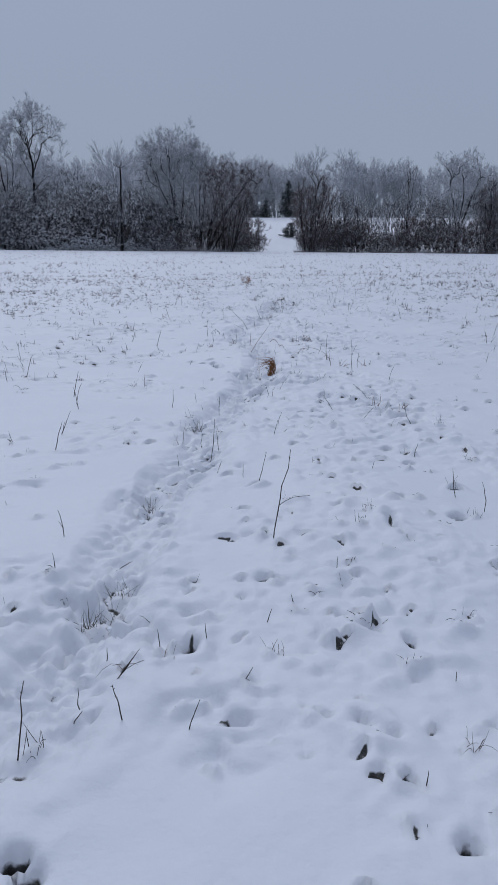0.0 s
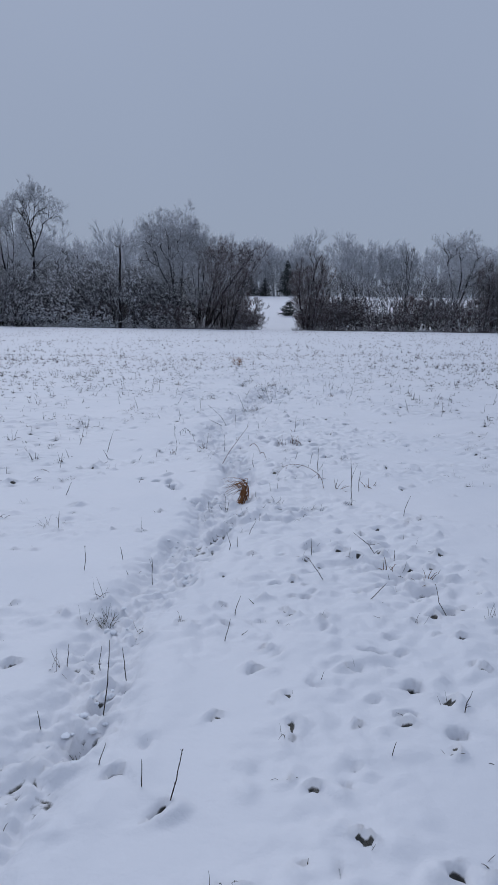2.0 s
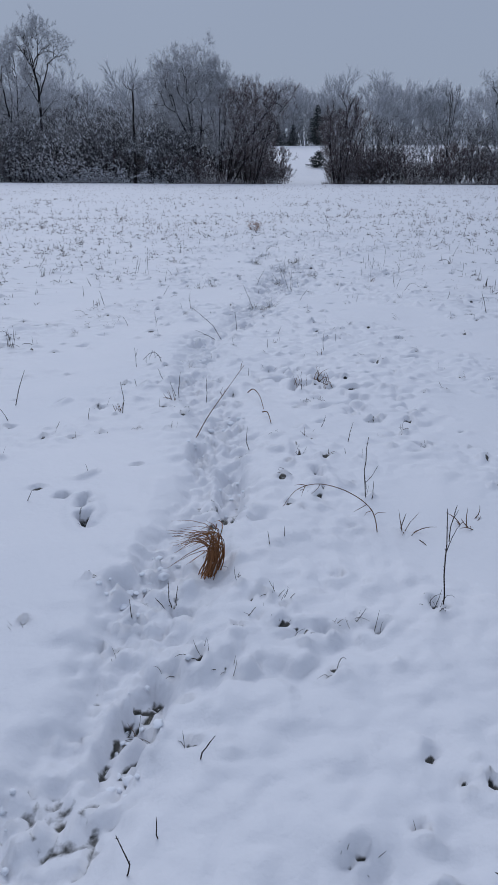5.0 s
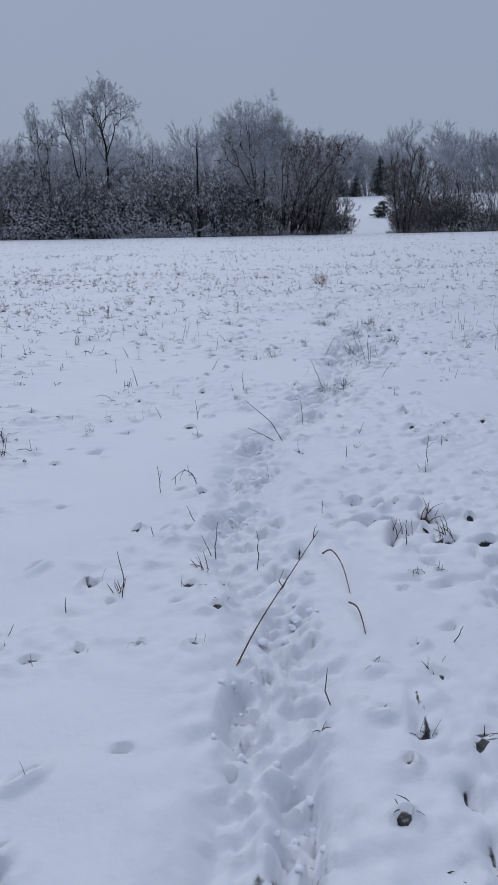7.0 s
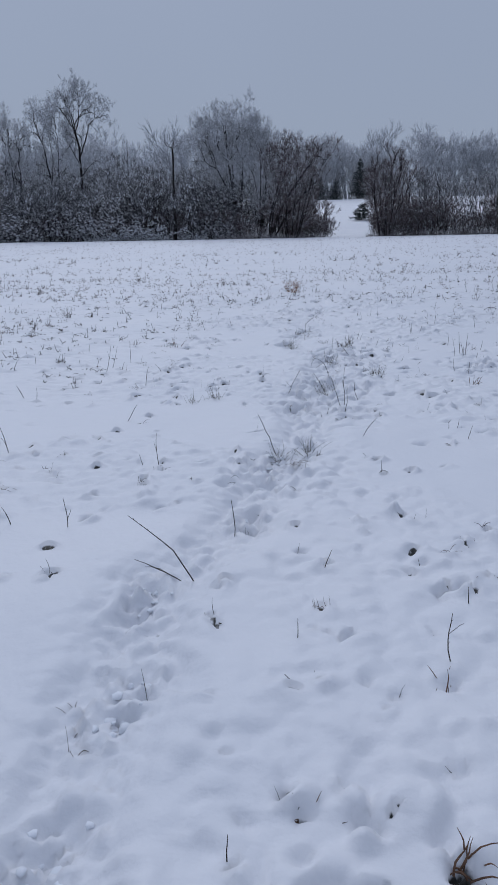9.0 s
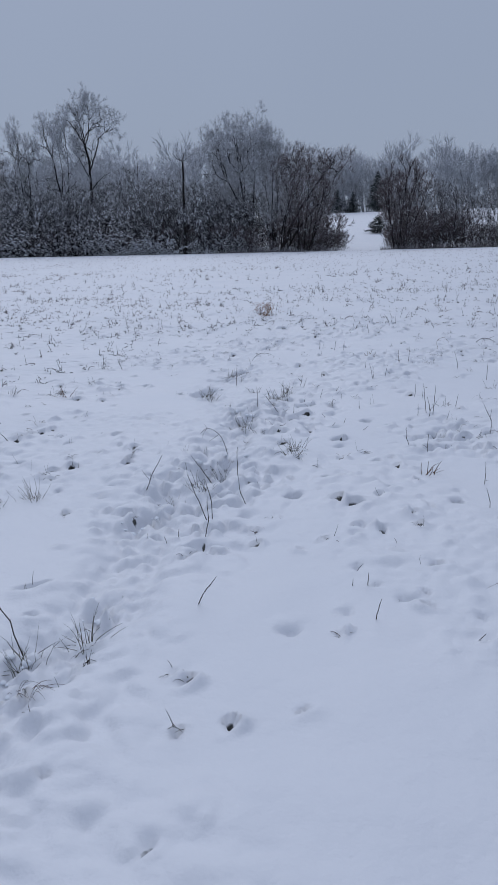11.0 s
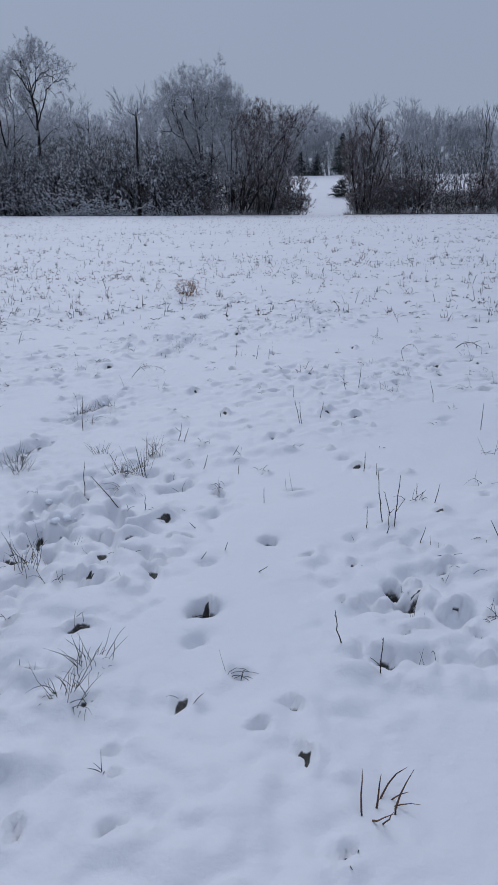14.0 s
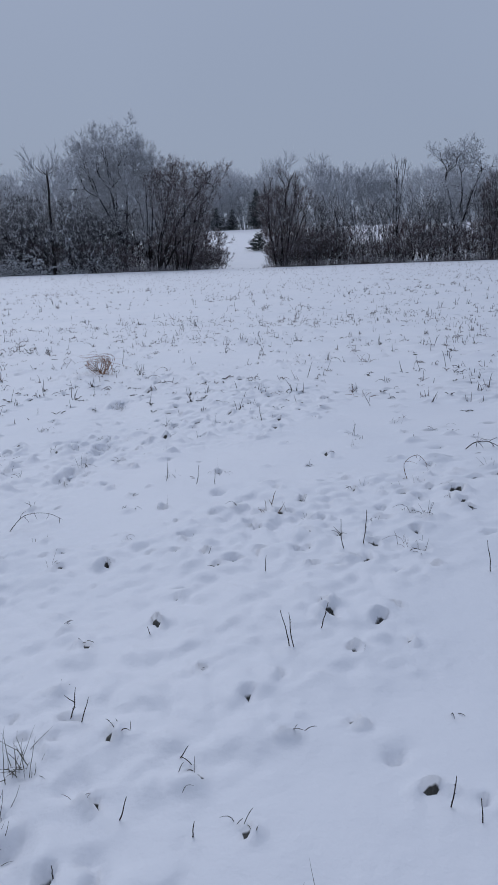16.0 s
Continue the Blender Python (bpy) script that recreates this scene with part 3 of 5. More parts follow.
# ---- mesh helpers ----
class Soup:
    """Vertices and faces of one part."""

    def __init__(self):
        self.v, self.f = [], []

    def tube(self, pts, radii, sides=4, cap=True):
        rings = []
        for k, p in enumerate(pts):
            a, b = pts[max(k - 1, 0)], pts[min(k + 1, len(pts) - 1)]
            d = (b - a)
            d = d.normalized() if d.length > 1e-6 else Vector((0, 0, 1))
            s = d.cross(Vector((0.31, 0.94, 0.12)) if abs(d.z) > 0.8 else Vector((0, 0, 1))).normalized()
            t = d.cross(s)
            first = len(self.v)
            if radii[k] < 1e-5:
                self.v.append(tuple(p))
                rings.append([first] * sides)
                continue
            for j in range(sides):
                w = 2 * math.pi * j / sides + 0.4
                self.v.append(tuple(p + radii[k] * (math.cos(w) * s + math.sin(w) * t)))
            rings.append(list(range(first, first + sides)))
        for ra, rb in zip(rings, rings[1:]):
            for j in range(sides):
                q = (ra[j], ra[(j + 1) % sides], rb[(j + 1) % sides], rb[j])
                q = tuple(dict.fromkeys(q))
                if len(q) > 2:
                    self.f.append(q)
        if cap and radii[-1] > 1e-5:
            self.f.append(tuple(rings[-1]))

    def spike(self, p, d, r):
        """A twig: a three-sided point of length |d|."""
        n = d.normalized()
        s = n.cross(Vector((0, 0, 1)) if abs(n.z) < 0.9 else Vector((1, 0, 0))).normalized()
        t = n.cross(s)
        i = len(self.v)
        self.v += [tuple(p - r * s - 0.4 * r * t), tuple(p + r * s - 0.4 * r * t), tuple(p + 0.9 * r * t), tuple(p + d)]
        self.f += [(i, i + 1, i + 3), (i + 1, i + 2, i + 3), (i + 2, i, i + 3)]

    def clump(self, p, rx, rz, rng):
        """A small uneven lump of snow."""
        i = len(self.v)
        k = 5
        for j in range(k):
            w = 6.2832 * (j + 0.6 * rng.random()) / k
            q = rx * (0.6 + 0.7 * rng.random())
            self.v.append((p[0] + q * math.cos(w), p[1] + q * math.sin(w), p[2] - 0.3 * rz * rng.random()))
        self.v.append((p[0] + 0.3 * rx * (rng.random() - 0.5), p[1], p[2] + rz))
        self.v.append((p[0], p[1], p[2] - 0.5 * rz))
        for j in range(k):
            a, b = i + j, i + (j + 1) % k
            self.f += [(a, b, i + k), (b, a, i + k + 1)]

    def mesh(self, name, material, shade=True):
        me = bpy.data.meshes.new(name)
        me.from_pydata(self.v, [], self.f)
        me.materials.append(material)
        if shade:
            me.polygons.foreach_set("use_smooth", np.ones(len(me.polygons), dtype=bool))
        me.update()
        return me


def part(name, soup, material, parent, label="", shade=True):
    ob = new(name, soup.mesh(name, material, shade))
    ob.parent = parent
    if label:
        tagged(ob, label)
    return ob


def bend(rng, p, d, length, n, wander, lift):
    """A wandering line of n pieces from p along d, which lifts towards the sky."""
    pts, d = [p.copy()], d.normalized()
    for _ in range(n):
        d = (d + wander * Vector((rng.gauss(0, 1), rng.gauss(0, 1), rng.gauss(0, 0.7))) + Vector((0, 0, lift))).normalized()
        p = p + d * (length / n)
        pts.append(p.copy())
    return pts


def fan_out(rng, d, angle):
    """A way that leaves d by about that many degrees."""
    side = d.cross(Vector((rng.gauss(0, 1), rng.gauss(0, 1), rng.gauss(0, 1)))).normalized()
    a = radians(angle * rng.uniform(0.7, 1.3))
    return (d * math.cos(a) + side * math.sin(a)).normalized()


def along(pts, t):
    k = min(int(t * (len(pts) - 1)), len(pts) - 2)
    u = t * (len(pts) - 1) - k
    return pts[k].lerp(pts[k + 1], u), (pts[k + 1] - pts[k]).normalized()


def fits(p, hull, ease=1.0):
    """Whether a point lies within a tree's rounded outline: centre and half sizes."""
    cx, cy, cz, rx, rz = hull
    return (abs(p.x - cx) / rx) ** 2.7 + (abs(p.y - cy) / rx) ** 2.7 + (abs(p.z - cz) / rz) ** 2.7 < ease


def grow_crown(rng, soups, pts, radius, level, spec, hull):
    """Side branches on a limb, down to twigs, kept within the tree's outline."""
    trunk, crown, snow = soups
    n, angle, shrink, start, lift = spec["levels"][level]
    length = sum((b - a).length for a, b in zip(pts, pts[1:]))
    last = level == len(spec["levels"]) - 1
    for j in range(n):
        t = start + (1 - start) * (j + rng.random()) / n
        p, d = along(pts, min(t, 0.999))
        way = fan_out(rng, d, angle)
        way.z += lift
        way.normalize()
        ln = length * shrink * rng.uniform(0.65, 1.2) * (1.15 - 0.45 * t)
        ease = rng.uniform(0.7, 1.2)
        for _ in range(4):
            if hull is None or fits(p + way * ln, hull, ease):
                break
            ln *= 0.8
        else:
            if not last:
                continue
        if last:
            crown.spike(p, way * ln + Vector((0, 0, rng.uniform(-0.1, 0.2) * ln)), spec["twig"] * rng.uniform(0.7, 1.2))
            continue
        r = max(radius * (1 - 0.75 * t) * 0.55, spec["twig"])
        q = bend(rng, p, way, ln, 4 if level == 0 else 2, spec["wander"] * (1 if level == 0 else 1.2), spec["lift"])
        (trunk if level == 0 else crown).tube(q, [r * (1 - 0.8 * k / (len(q) - 1)) + 0.15 * spec["twig"] for k in range(len(q))], 4 if level == 0 else 3, False)
        if rng.random() < spec["load"] * (1.0 if level == 0 else 0.6):
            a = rng.uniform(0, 0.7)
            w = spec["lump"] * rng.uniform(0.6, 1.3)
            line = [along(q, min(a + u * 0.3, 0.999))[0] + Vector((0, 0, r * 0.7 + 0.45 * w)) for u in (0, 0.35, 0.7, 1)]
            snow.tube(line, [w * 0.3, w, w * 0.8, 0.0], 3, False)
        for _ in range(spec.get("dots", 0) if level else 0):
            c = along(q, rng.uniform(0.2, 0.95))[0]
            w = rng.uniform(0.05, 0.13)
            snow.clump((c.x, c.y, c.z + 0.5 * w), w, w * 0.6, rng)
        grow_crown(rng, soups, q, r, level + 1, spec, hull)


def tree(name, seed, limbs, spec, label, category, materials, group="", hull=None):
    """limbs: rows of start, way, length, radius, pieces and wander for the main stems; the crown grows from them."""
    rng = random.Random(seed)
    soups = trunk, crown, snow = Soup(), Soup(), Soup()
    for p, d, ln, r, n, wander in limbs:
        n *= 2
        pts = bend(rng, Vector(p), Vector(d), ln, n, wander * 0.75, spec["lift"] * 0.15)
        while hull and len(pts) > 6 and not fits(pts[-1] + Vector((0, 0, 0.3)), hull):
            pts.pop()
        n = len(pts) - 1
        trunk.tube(pts, [r * (1 - 0.88 * (k / n)) + 0.01 for k in range(n + 1)], 5, True)
        if spec["load"] > 0.3 and rng.random() < 0.7:
            w = spec["lump"]
            snow.tube([q + Vector((0, 0, w * 0.4)) for q in pts[n // 2:]], [w * 0.5] + [w] * (n - n // 2 - 1) + [0.0], 3, False)
        grow_crown(rng, soups, pts, r, 0, spec, hull)
    root = tagged(new(name), label, category, group)
    part("trunk", trunk, materials[0], root)
    part("crown", crown, materials[1], root)
    if snow.f:
        tagged(part("snow_load", snow, LOAD, root, "clinging white snow"), kind="stuff")
    return root


def stand(root, x, y, size=1.0, turn=0.0, sink=0.1, tall=1.0):
    z = float(lie(np.array([x]), np.array([y]))[0]) - sink
    root.matrix_basis = Matrix.Translation((x, y, z)) @ Matrix.Rotation(radians(turn), 4, "Z") @ Matrix.Diagonal((size, size, size * tall, 1))
    return root


def again(root, x, y, size=1.0, turn=0.0, sink=0.1, tall=1.0):
    """A copy of a plant elsewhere."""
    z = float(lie(np.array([x]), np.array([y]))[0]) - sink
    m = Matrix.Translation((x, y, z)) @ Matrix.Rotation(radians(turn), 4, "Z") @ Matrix.Diagonal((size, size, size * tall, 1))
    ob = copy_thing(root, Matrix.Identity(4))
    ob.matrix_basis = m
    return ob


# ---- trees ----
# levels: number, angle, length against the parent's, where they begin, lift
TANGLE = dict(levels=[(6, 60, 0.55, 0.12, -0.05), (5, 60, 0.58, 0.15, -0.05), (6, 56, 0.50, 0.1, 0.0)], wander=0.45, lift=-0.05, twig=0.016, load=0.6, lump=0.055, dots=3)
SCRUB = dict(levels=[(6, 46, 0.50, 0.06, 0.05), (5, 50, 0.55, 0.12, 0.03), (8, 50, 0.60, 0.1, 0.02)], wander=0.28, lift=0.02, twig=0.013, load=0.10, lump=0.03)

SNOWY = (TRUNK, TWIG)
RIMED = (TRUNK, RIME_TWIG)
REDDISH = (TRUNK, RED_TWIG)
DARK = (TRUNK, SHADY_TWIG)
HAZED = (FAR_TWIG, FAR_TWIG)


def stems(seed, n, lean, length, radius, foot=0.4, pieces=5, wander=0.09):
    """Several stems that fan out from one stool."""
    rng = random.Random(seed)
    out = []
    for k in range(n):
        a = 6.2832 * (k + 0.7 * rng.random()) / n
        tilt = radians(lean * rng.uniform(0.25, 1.15))
        d = (math.sin(tilt) * math.cos(a), math.sin(tilt) * math.sin(a), math.cos(tilt))
        q = foot * rng.uniform(0.2, 1.0)
        out.append(((q * math.cos(a), q * math.sin(a), 0), d, length * rng.uniform(0.7, 1.08), radius * rng.uniform(0.7, 1.2), pieces, wander))
    return out


def forked(rng, soups, p, d, ln, r, level, spec):
    """A branch that forks at its tip and bears side shoots, down to sprays of twigs."""
    trunk, crown, snow = soups
    n = 4 if level > 3 else 3 if level else 2
    pts = bend(rng, p, d, ln * rng.uniform(0.8, 1.2), n, spec["wander"], spec["lift"])
    r = max(r, spec["twig"])
    woody = r > spec["thick"]
    (trunk if woody else crown).tube(pts, [r * (1 - 0.32 * k / n) for k in range(n + 1)], 5 if r > 0.08 else 4 if woody else 3, False)
    flat = 1 - abs((pts[-1] - pts[0]).normalized().z)
    if level and rng.random() < spec["load"] * (0.35 + 0.9 * flat):
        a, b = sorted((rng.uniform(0, 0.6), rng.uniform(0.4, 1.0)))
        w = min(max(0.7 * r, spec["lump"]), 0.06) * rng.uniform(0.7, 1.4)
        line = [along(pts, min(a + u * (b - a), 0.999))[0] + Vector((0, 0, 0.75 * r)) for u in (0, 0.35, 0.7, 1)]
        snow.tube(line, [w * 0.4, w, w * 0.85, w * 0.2], 4, False)
    if level == 1 and rng.random() < spec["dots"]:
        c = along(pts, rng.uniform(0.2, 0.9))[0]
        w = rng.uniform(0.05, 0.13)
        snow.clump((c.x, c.y, c.z + 0.4 * w), w, w * 0.6, rng)
    if level == 0:
        for _ in range(spec["twigs"]):
            q, way = along(pts, rng.uniform(0.05, 0.999))
            way = fan_out(rng, way, spec["angle"] * 1.25)
            way.z += spec["rise"]
            crown.spike(q, way.normalized() * ln * rng.uniform(0.5, 1.05), spec["twig"] * rng.uniform(0.7, 1.15))
        return
    end = (pts[-1] - pts[-2]).normalized()
    for _ in range(3 if rng.random() < spec["three"] else 2):
        way = fan_out(rng, end, spec["angle"])
        way.z += spec["rise"]
        forked(rng, soups, pts[-1], way, ln * spec["ratio"] * rng.uniform(0.85, 1.15), r * 0.66, level - 1, spec)
    for _ in range(spec["side"]):
        q, way = along(pts, rng.uniform(0.3, 0.95))
        way = fan_out(rng, way, spec["angle"] * 1.5)
        way.z += spec["rise"]
        forked(rng, soups, q, way, ln * spec["ratio"] * rng.uniform(0.65, 1.0), r * 0.42, max(level - 2, 0), spec)


def fork_tree(name, seed, mains, spec, label, category, materials, group="", size=None, centre=0.0):
    """mains: rows of a main limb's points, its radius, the levels above it, the length of its forks and its side limbs. size: breadth and height of the grown tree; centre: how far its crown stands off its foot."""
    rng = random.Random(seed)
    soups = trunk, crown, snow = Soup(), Soup(), Soup()
    for points, r, level, ln, sides in mains:
        pts = []
        for a, b in zip(points, points[1:]):
            a, b = Vector(a), Vector(b)
            pts += [a.lerp(b, t) + 0.02 * (b - a).length * Vector((rng.gauss(0, 1), rng.gauss(0, 1), 0)) * (t > 0) for t in (0, 0.34, 0.67)]
        pts.append(Vector(points[-1]))
        n = len(pts) - 1
        trunk.tube(pts, [r * (1 - 0.5 * k / n) for k in range(n + 1)], 6, False)
        end = (pts[-1] - pts[-2]).normalized()
        for _ in range(3):
            way = fan_out(rng, end, spec["angle"])
            way.z += spec["rise"]
            forked(rng, soups, pts[-1], way, ln * rng.uniform(0.85, 1.1), r * 0.5, level, spec)
        for k in range(sides):
            t = spec["start"] + (0.97 - spec["start"]) * (k + rng.random()) / sides
            q, way = along(pts, t)
            way = fan_out(rng, way, spec["angle"] * 1.6)
            way.z += spec["rise"] * 0.5
            forked(rng, soups, q, way, ln * rng.uniform(0.7, 1.0), r * (1 - 0.5 * t) * 0.45, level - 1, spec)
        if spec["load"] > 0.3:
            for _ in range(4):
                a = rng.uniform(0.1, 0.8)
                line = [along(pts, min(a + 0.04 * u, 0.999))[0] + Vector((0, 0, 0.6 * r)) for u in range(4)]
                snow.tube(line, [0.01, 0.03, 0.025, 0.01], 4, False)
    if size:
        xs, ys, zs = np.array(crown.v).T
        lo, hi = np.percentile(xs, 0.5), np.percentile(xs, 99.5)
        fx, fz = size[0] / (hi - lo), size[1] / np.percentile(zs, 99.8)
        mid = (lo + hi) / 2 * fx
        for s in soups:
            if s.v:
                v = np.array(s.v) * (fx, fx, fz)
                v[:, 0] += (centre - mid) * np.clip(v[:, 2] / size[1], 0, 1) ** 1.2
                s.v = [tuple(q) for q in v.tolist()]
    root = tagged(new(name), label, category, group)
    part("trunk", trunk, materials[0], root)
    part("crown", crown, materials[1], root)
    if snow.f:
        tagged(part("snow_load", snow, LOAD, root, "clinging white snow"), kind="stuff")
    return root


def fan(seed, n, lean, top, r, level, ln, sides, foot=0.5, bow=0.15, deep=0.7):
    """Main limbs that fan out from one foot and bow a little."""
    rng = random.Random(seed)
    out = []
    for k in range(n):
        a = 6.2832 * (k + 0.8 * rng.random()) / n
        tilt = radians(lean) * math.sqrt((k + 0.5) / n) * rng.uniform(0.8, 1.15)
        h = top * rng.uniform(0.75, 1.1)
        d = Vector((math.tan(tilt) * math.cos(a), deep * math.tan(tilt) * math.sin(a), 1))
        p = Vector((foot * math.cos(a) * rng.random(), foot * math.sin(a) * rng.random(), -0.1))
        side = Vector((d.x, d.y, 0)) * h * bow * rng.uniform(-1, 1.6)
        out.append(([tuple(p), tuple(p + d * h * 0.35 + side * 0.6), tuple(p + d * h * 0.7 + side * 0.5), tuple(p + d * h)], r * rng.uniform(0.65, 1.2), level, ln, sides))
    return out


CROOKED = dict(dots=0.5, lump=0.046, wander=0.30, lift=0.02, angle=34, ratio=0.76, rise=0.12, twigs=5, twig=0.020, side=1, three=0.25, load=1.3, thick=0.03, start=0.35)
BROOM = dict(dots=0.45, lump=0.046, wander=0.20, lift=0.01, angle=36, ratio=0.77, rise=0.05, twigs=9, twig=0.0145, side=1, three=0.42, load=1.5, thick=0.032, start=0.3)
BUSHY = dict(dots=0.15, lump=0.03, wander=0.16, lift=0.03, angle=26, ratio=0.75, rise=0.14, twigs=8, twig=0.013, side=1, three=0.3, load=0.40, thick=0.026, start=0.2)
ROUGH = dict(dots=1.3, lump=0.072, wander=0.28, lift=0.01, angle=38, ratio=0.75, rise=0.06, twigs=7, twig=0.015, side=1, three=0.3, load=2.0, thick=0.03, start=0.15)
DISTANT = dict(dots=0, lump=0.02, wander=0.12, lift=0.03, angle=24, ratio=0.78, rise=0.12, twigs=8, twig=0.036, side=1, three=0.3, load=0.0, thick=0.06, start=0.25)

# the tall crooked tree that stands over the rest of the wood
stand(fork_tree("bare_tree", 5, [([(0, 0, -0.1), (0.1, 0, 5), (0.25, 0, 9.5), (0.1, 0, 12.2), (-0.55, 0, 14.2)], 0.26, 4, 2.0, 7),
                                             ([(-0.1, 0, 12.6), (-0.9, 0.2, 14.8), (-1.3, 0.3, 16.6)], 0.12, 4, 1.5, 4), ([(-0.4, 0, 13.6), (0.2, 0.2, 15.2), (0.5, 0.1, 16.8)], 0.11, 4, 1.5, 4),
                                             ([(0.2, 0, 10.8), (1.2, 0, 12.6), (2.0, -0.2, 14.6), (3.1, -0.2, 15.3)], 0.12, 4, 1.4, 4), ([(0.2, 0, 9.8), (-1.0, 0.2, 11.4), (-1.9, 0.3, 12.6)], 0.09, 3, 1.4, 3), ([(0.2, 0, 8.2), (1.4, 0.1, 9.4), (2.6, 0.1, 10.2)], 0.07, 3, 1.2, 3)],
                              dict(CROOKED, start=0.62), "tall bare tree with crooked snow-lined limbs over the wood", "tree", RIMED, size=(7.4, 19.7), centre=0.9), -30.4, 105, 1.0)
stand(fork_tree("bare_tree", 6, [([(0, 0, -0.1), (-0.2, 0, 5), (-0.9, 0, 9.0), (-2.0, 0.2, 13.0)], 0.24, 5, 2.1, 9), ([(-0.1, 0, 4.5), (1.0, 0.2, 8.5), (1.3, 0.4, 12.5)], 0.19, 5, 2.1, 8), ([(-0.6, 0, 8), (0.0, 0.2, 11), (-0.4, 0.2, 13.4)], 0.11, 4, 1.8, 4)],
                dict(CROOKED, wander=0.22), "bare tree with several snow-lined stems", "tree", RIMED, size=(6.4, 16.9), centre=-0.4), -33.2, 104, 1.0)
stand(fork_tree("bare_tree", 7, [([(0, 0, -0.1), (0.3, 0, 4), (1.0, 0, 8.5), (1.4, 0, 13)], 0.24, 5, 1.8, 8), ([(0.2, 0, 4), (-0.5, 0.1, 8), (-1.2, 0.2, 13.2)], 0.19, 5, 1.8, 7), ([(0.7, 0, 7), (2.0, 0.1, 9), (2.9, 0.2, 10.4)], 0.1, 3, 1.6, 4)],
                dict(CROOKED, wander=0.22), "slender bare tree with snow along its branches", "tree", RIMED, size=(6.0, 16.4), centre=0.0), -38.2, 104.5, 1.0)
# a slim spire over the low wood
stand(fork_tree("bare_tree", 17, [([(0, 0, -0.1), (0.1, 0, 6), (0.0, 0, 10)], 0.1, 3, 1.2, 8)], dict(CROOKED, angle=20, rise=0.4, start=0.6), "thin bare spire of a tree above the low wood", "tree", RIMED, size=(1.9, 12.3)), -24.1, 104, 1.0)
# the broad tree and its neighbour beside the gap
stand(fork_tree("bare_tree", 8, [([(0, 0, -0.1), (-0.3, 0, 4), (-1.2, 0, 7.5), (-1.6, 0, 9.5)], 0.2, 5, 2.3, 5), ([(-0.2, 0, 3), (-1.9, 0.2, 6.2), (-3.4, 0.2, 8.6)], 0.16, 5, 2.2, 5), ([(0, 0, 3.4), (0.7, 0, 7), (0.9, 0, 9.6)], 0.15, 5, 2.2, 5),
                                              ([(-0.1, 0.2, 1), (-1.0, 1.2, 6), (-1.0, 1.6, 9.0)], 0.13, 5, 2.1, 4), ([(0.1, 0, 2.2), (-2.2, -0.3, 4.0), (-4.2, -0.4, 5.4)], 0.11, 4, 1.7, 6)],
                             BROOM, "broad bare tree with a rounded frosted crown", "tree", RIMED, size=(9.8, 16.3), centre=-2.0), -10.6, 104.5, 1.0)
stand(fork_tree("bare_tree", 9, [([(0, 0, -0.1), (0.1, 0, 4), (0.0, 0, 8)], 0.15, 5, 2.0, 5), ([(0.1, 0, 0.5), (1.0, 0, 5), (1.4, 0, 8.6)], 0.12, 4, 1.9, 5), ([(-0.1, 0, 0.5), (-0.7, 0.2, 5), (-1.3, 0.2, 7.5)], 0.1, 4, 1.7, 4)], BROOM,
                                "bare tree with upright snowy limbs beside a broad tree", "tree", RIMED, size=(4.6, 14.0), centre=0.2), -8.0, 103, 1.0)
# the round shrub with heavy leaning limbs at the gap
leaning = [([(-0.6, -0.6, -0.1), (0.6, -0.8, 2.6), (2.4, -0.9, 5.2), (4.9, -0.9, 7.9)], 0.26, 3, 1.4, 4), ([(0.0, -0.8, -0.1), (1.4, -1.0, 1.8), (3.0, -1.1, 3.6), (4.6, -1.1, 5.0)], 0.17, 3, 1.2, 4), ([(-0.8, 0, -0.1), (-0.6, 0, 3), (0.2, 0, 6), (0.6, 0, 8.4)], 0.12, 4, 1.4, 6), ([(-0.6, -0.4, -0.1), (-0.2, -0.4, 3.6), (1.6, -0.4, 8)], 0.1, 4, 1.4, 6)]
leaning += [([(x + 3.1, y, z) for x, y, z in p], r, 3, 1.35, 9) for p, r, lv, ln, sd in fan(210, 18, 28, 7.4, 0.07, 3, 1.35, 9, 2.8)]
stand(fork_tree("bare_shrub", 10, leaning, dict(BUSHY, twigs=7, angle=36, wander=0.28, load=1.0), "large rounded shrub with heavy leaning limbs beside the gap", "shrub", REDDISH, size=(8.6, 11.6), centre=3.0), -6.2, 99.6, 1.0)
# the stand of reddish stems across the gap
gap_shrub = stand(fork_tree("bare_shrub", 11, fan(211, 15, 27, 6.2, 0.075, 3, 1.3, 9, 1.2) + [([(-1.2, -0.5, -0.1), (-1.7, -0.6, 3), (-1.9, -0.6, 7.0)], 0.14, 3, 1.2, 5), ([(-0.3, -0.7, -0.1), (0.0, -0.7, 4), (0.9, -0.7, 8.6)], 0.16, 3, 1.1, 5), ([(0.3, -0.6, -0.1), (1.0, -0.7, 4), (2.3, -0.7, 7.8)], 0.13, 3, 1.1, 5)],
                              dict(BUSHY, twigs=6), "tall shrub with many reddish upright stems beside the gap", "shrub", REDDISH, size=(6.4, 9.9), centre=0.1), 6.7, 99.8, 1.0)
thin_shrub = stand(fork_tree("bare_shrub", 12, fan(212, 6, 24, 4.4, 0.055, 2, 1.2, 7, 0.8), dict(BUSHY, twigs=6, wander=0.2, load=0.7), "thin open shrub with fine snow-lined stems", "shrub", SNOWY, size=(4.4, 7.4)), 12.2, 100.4, 1.0)
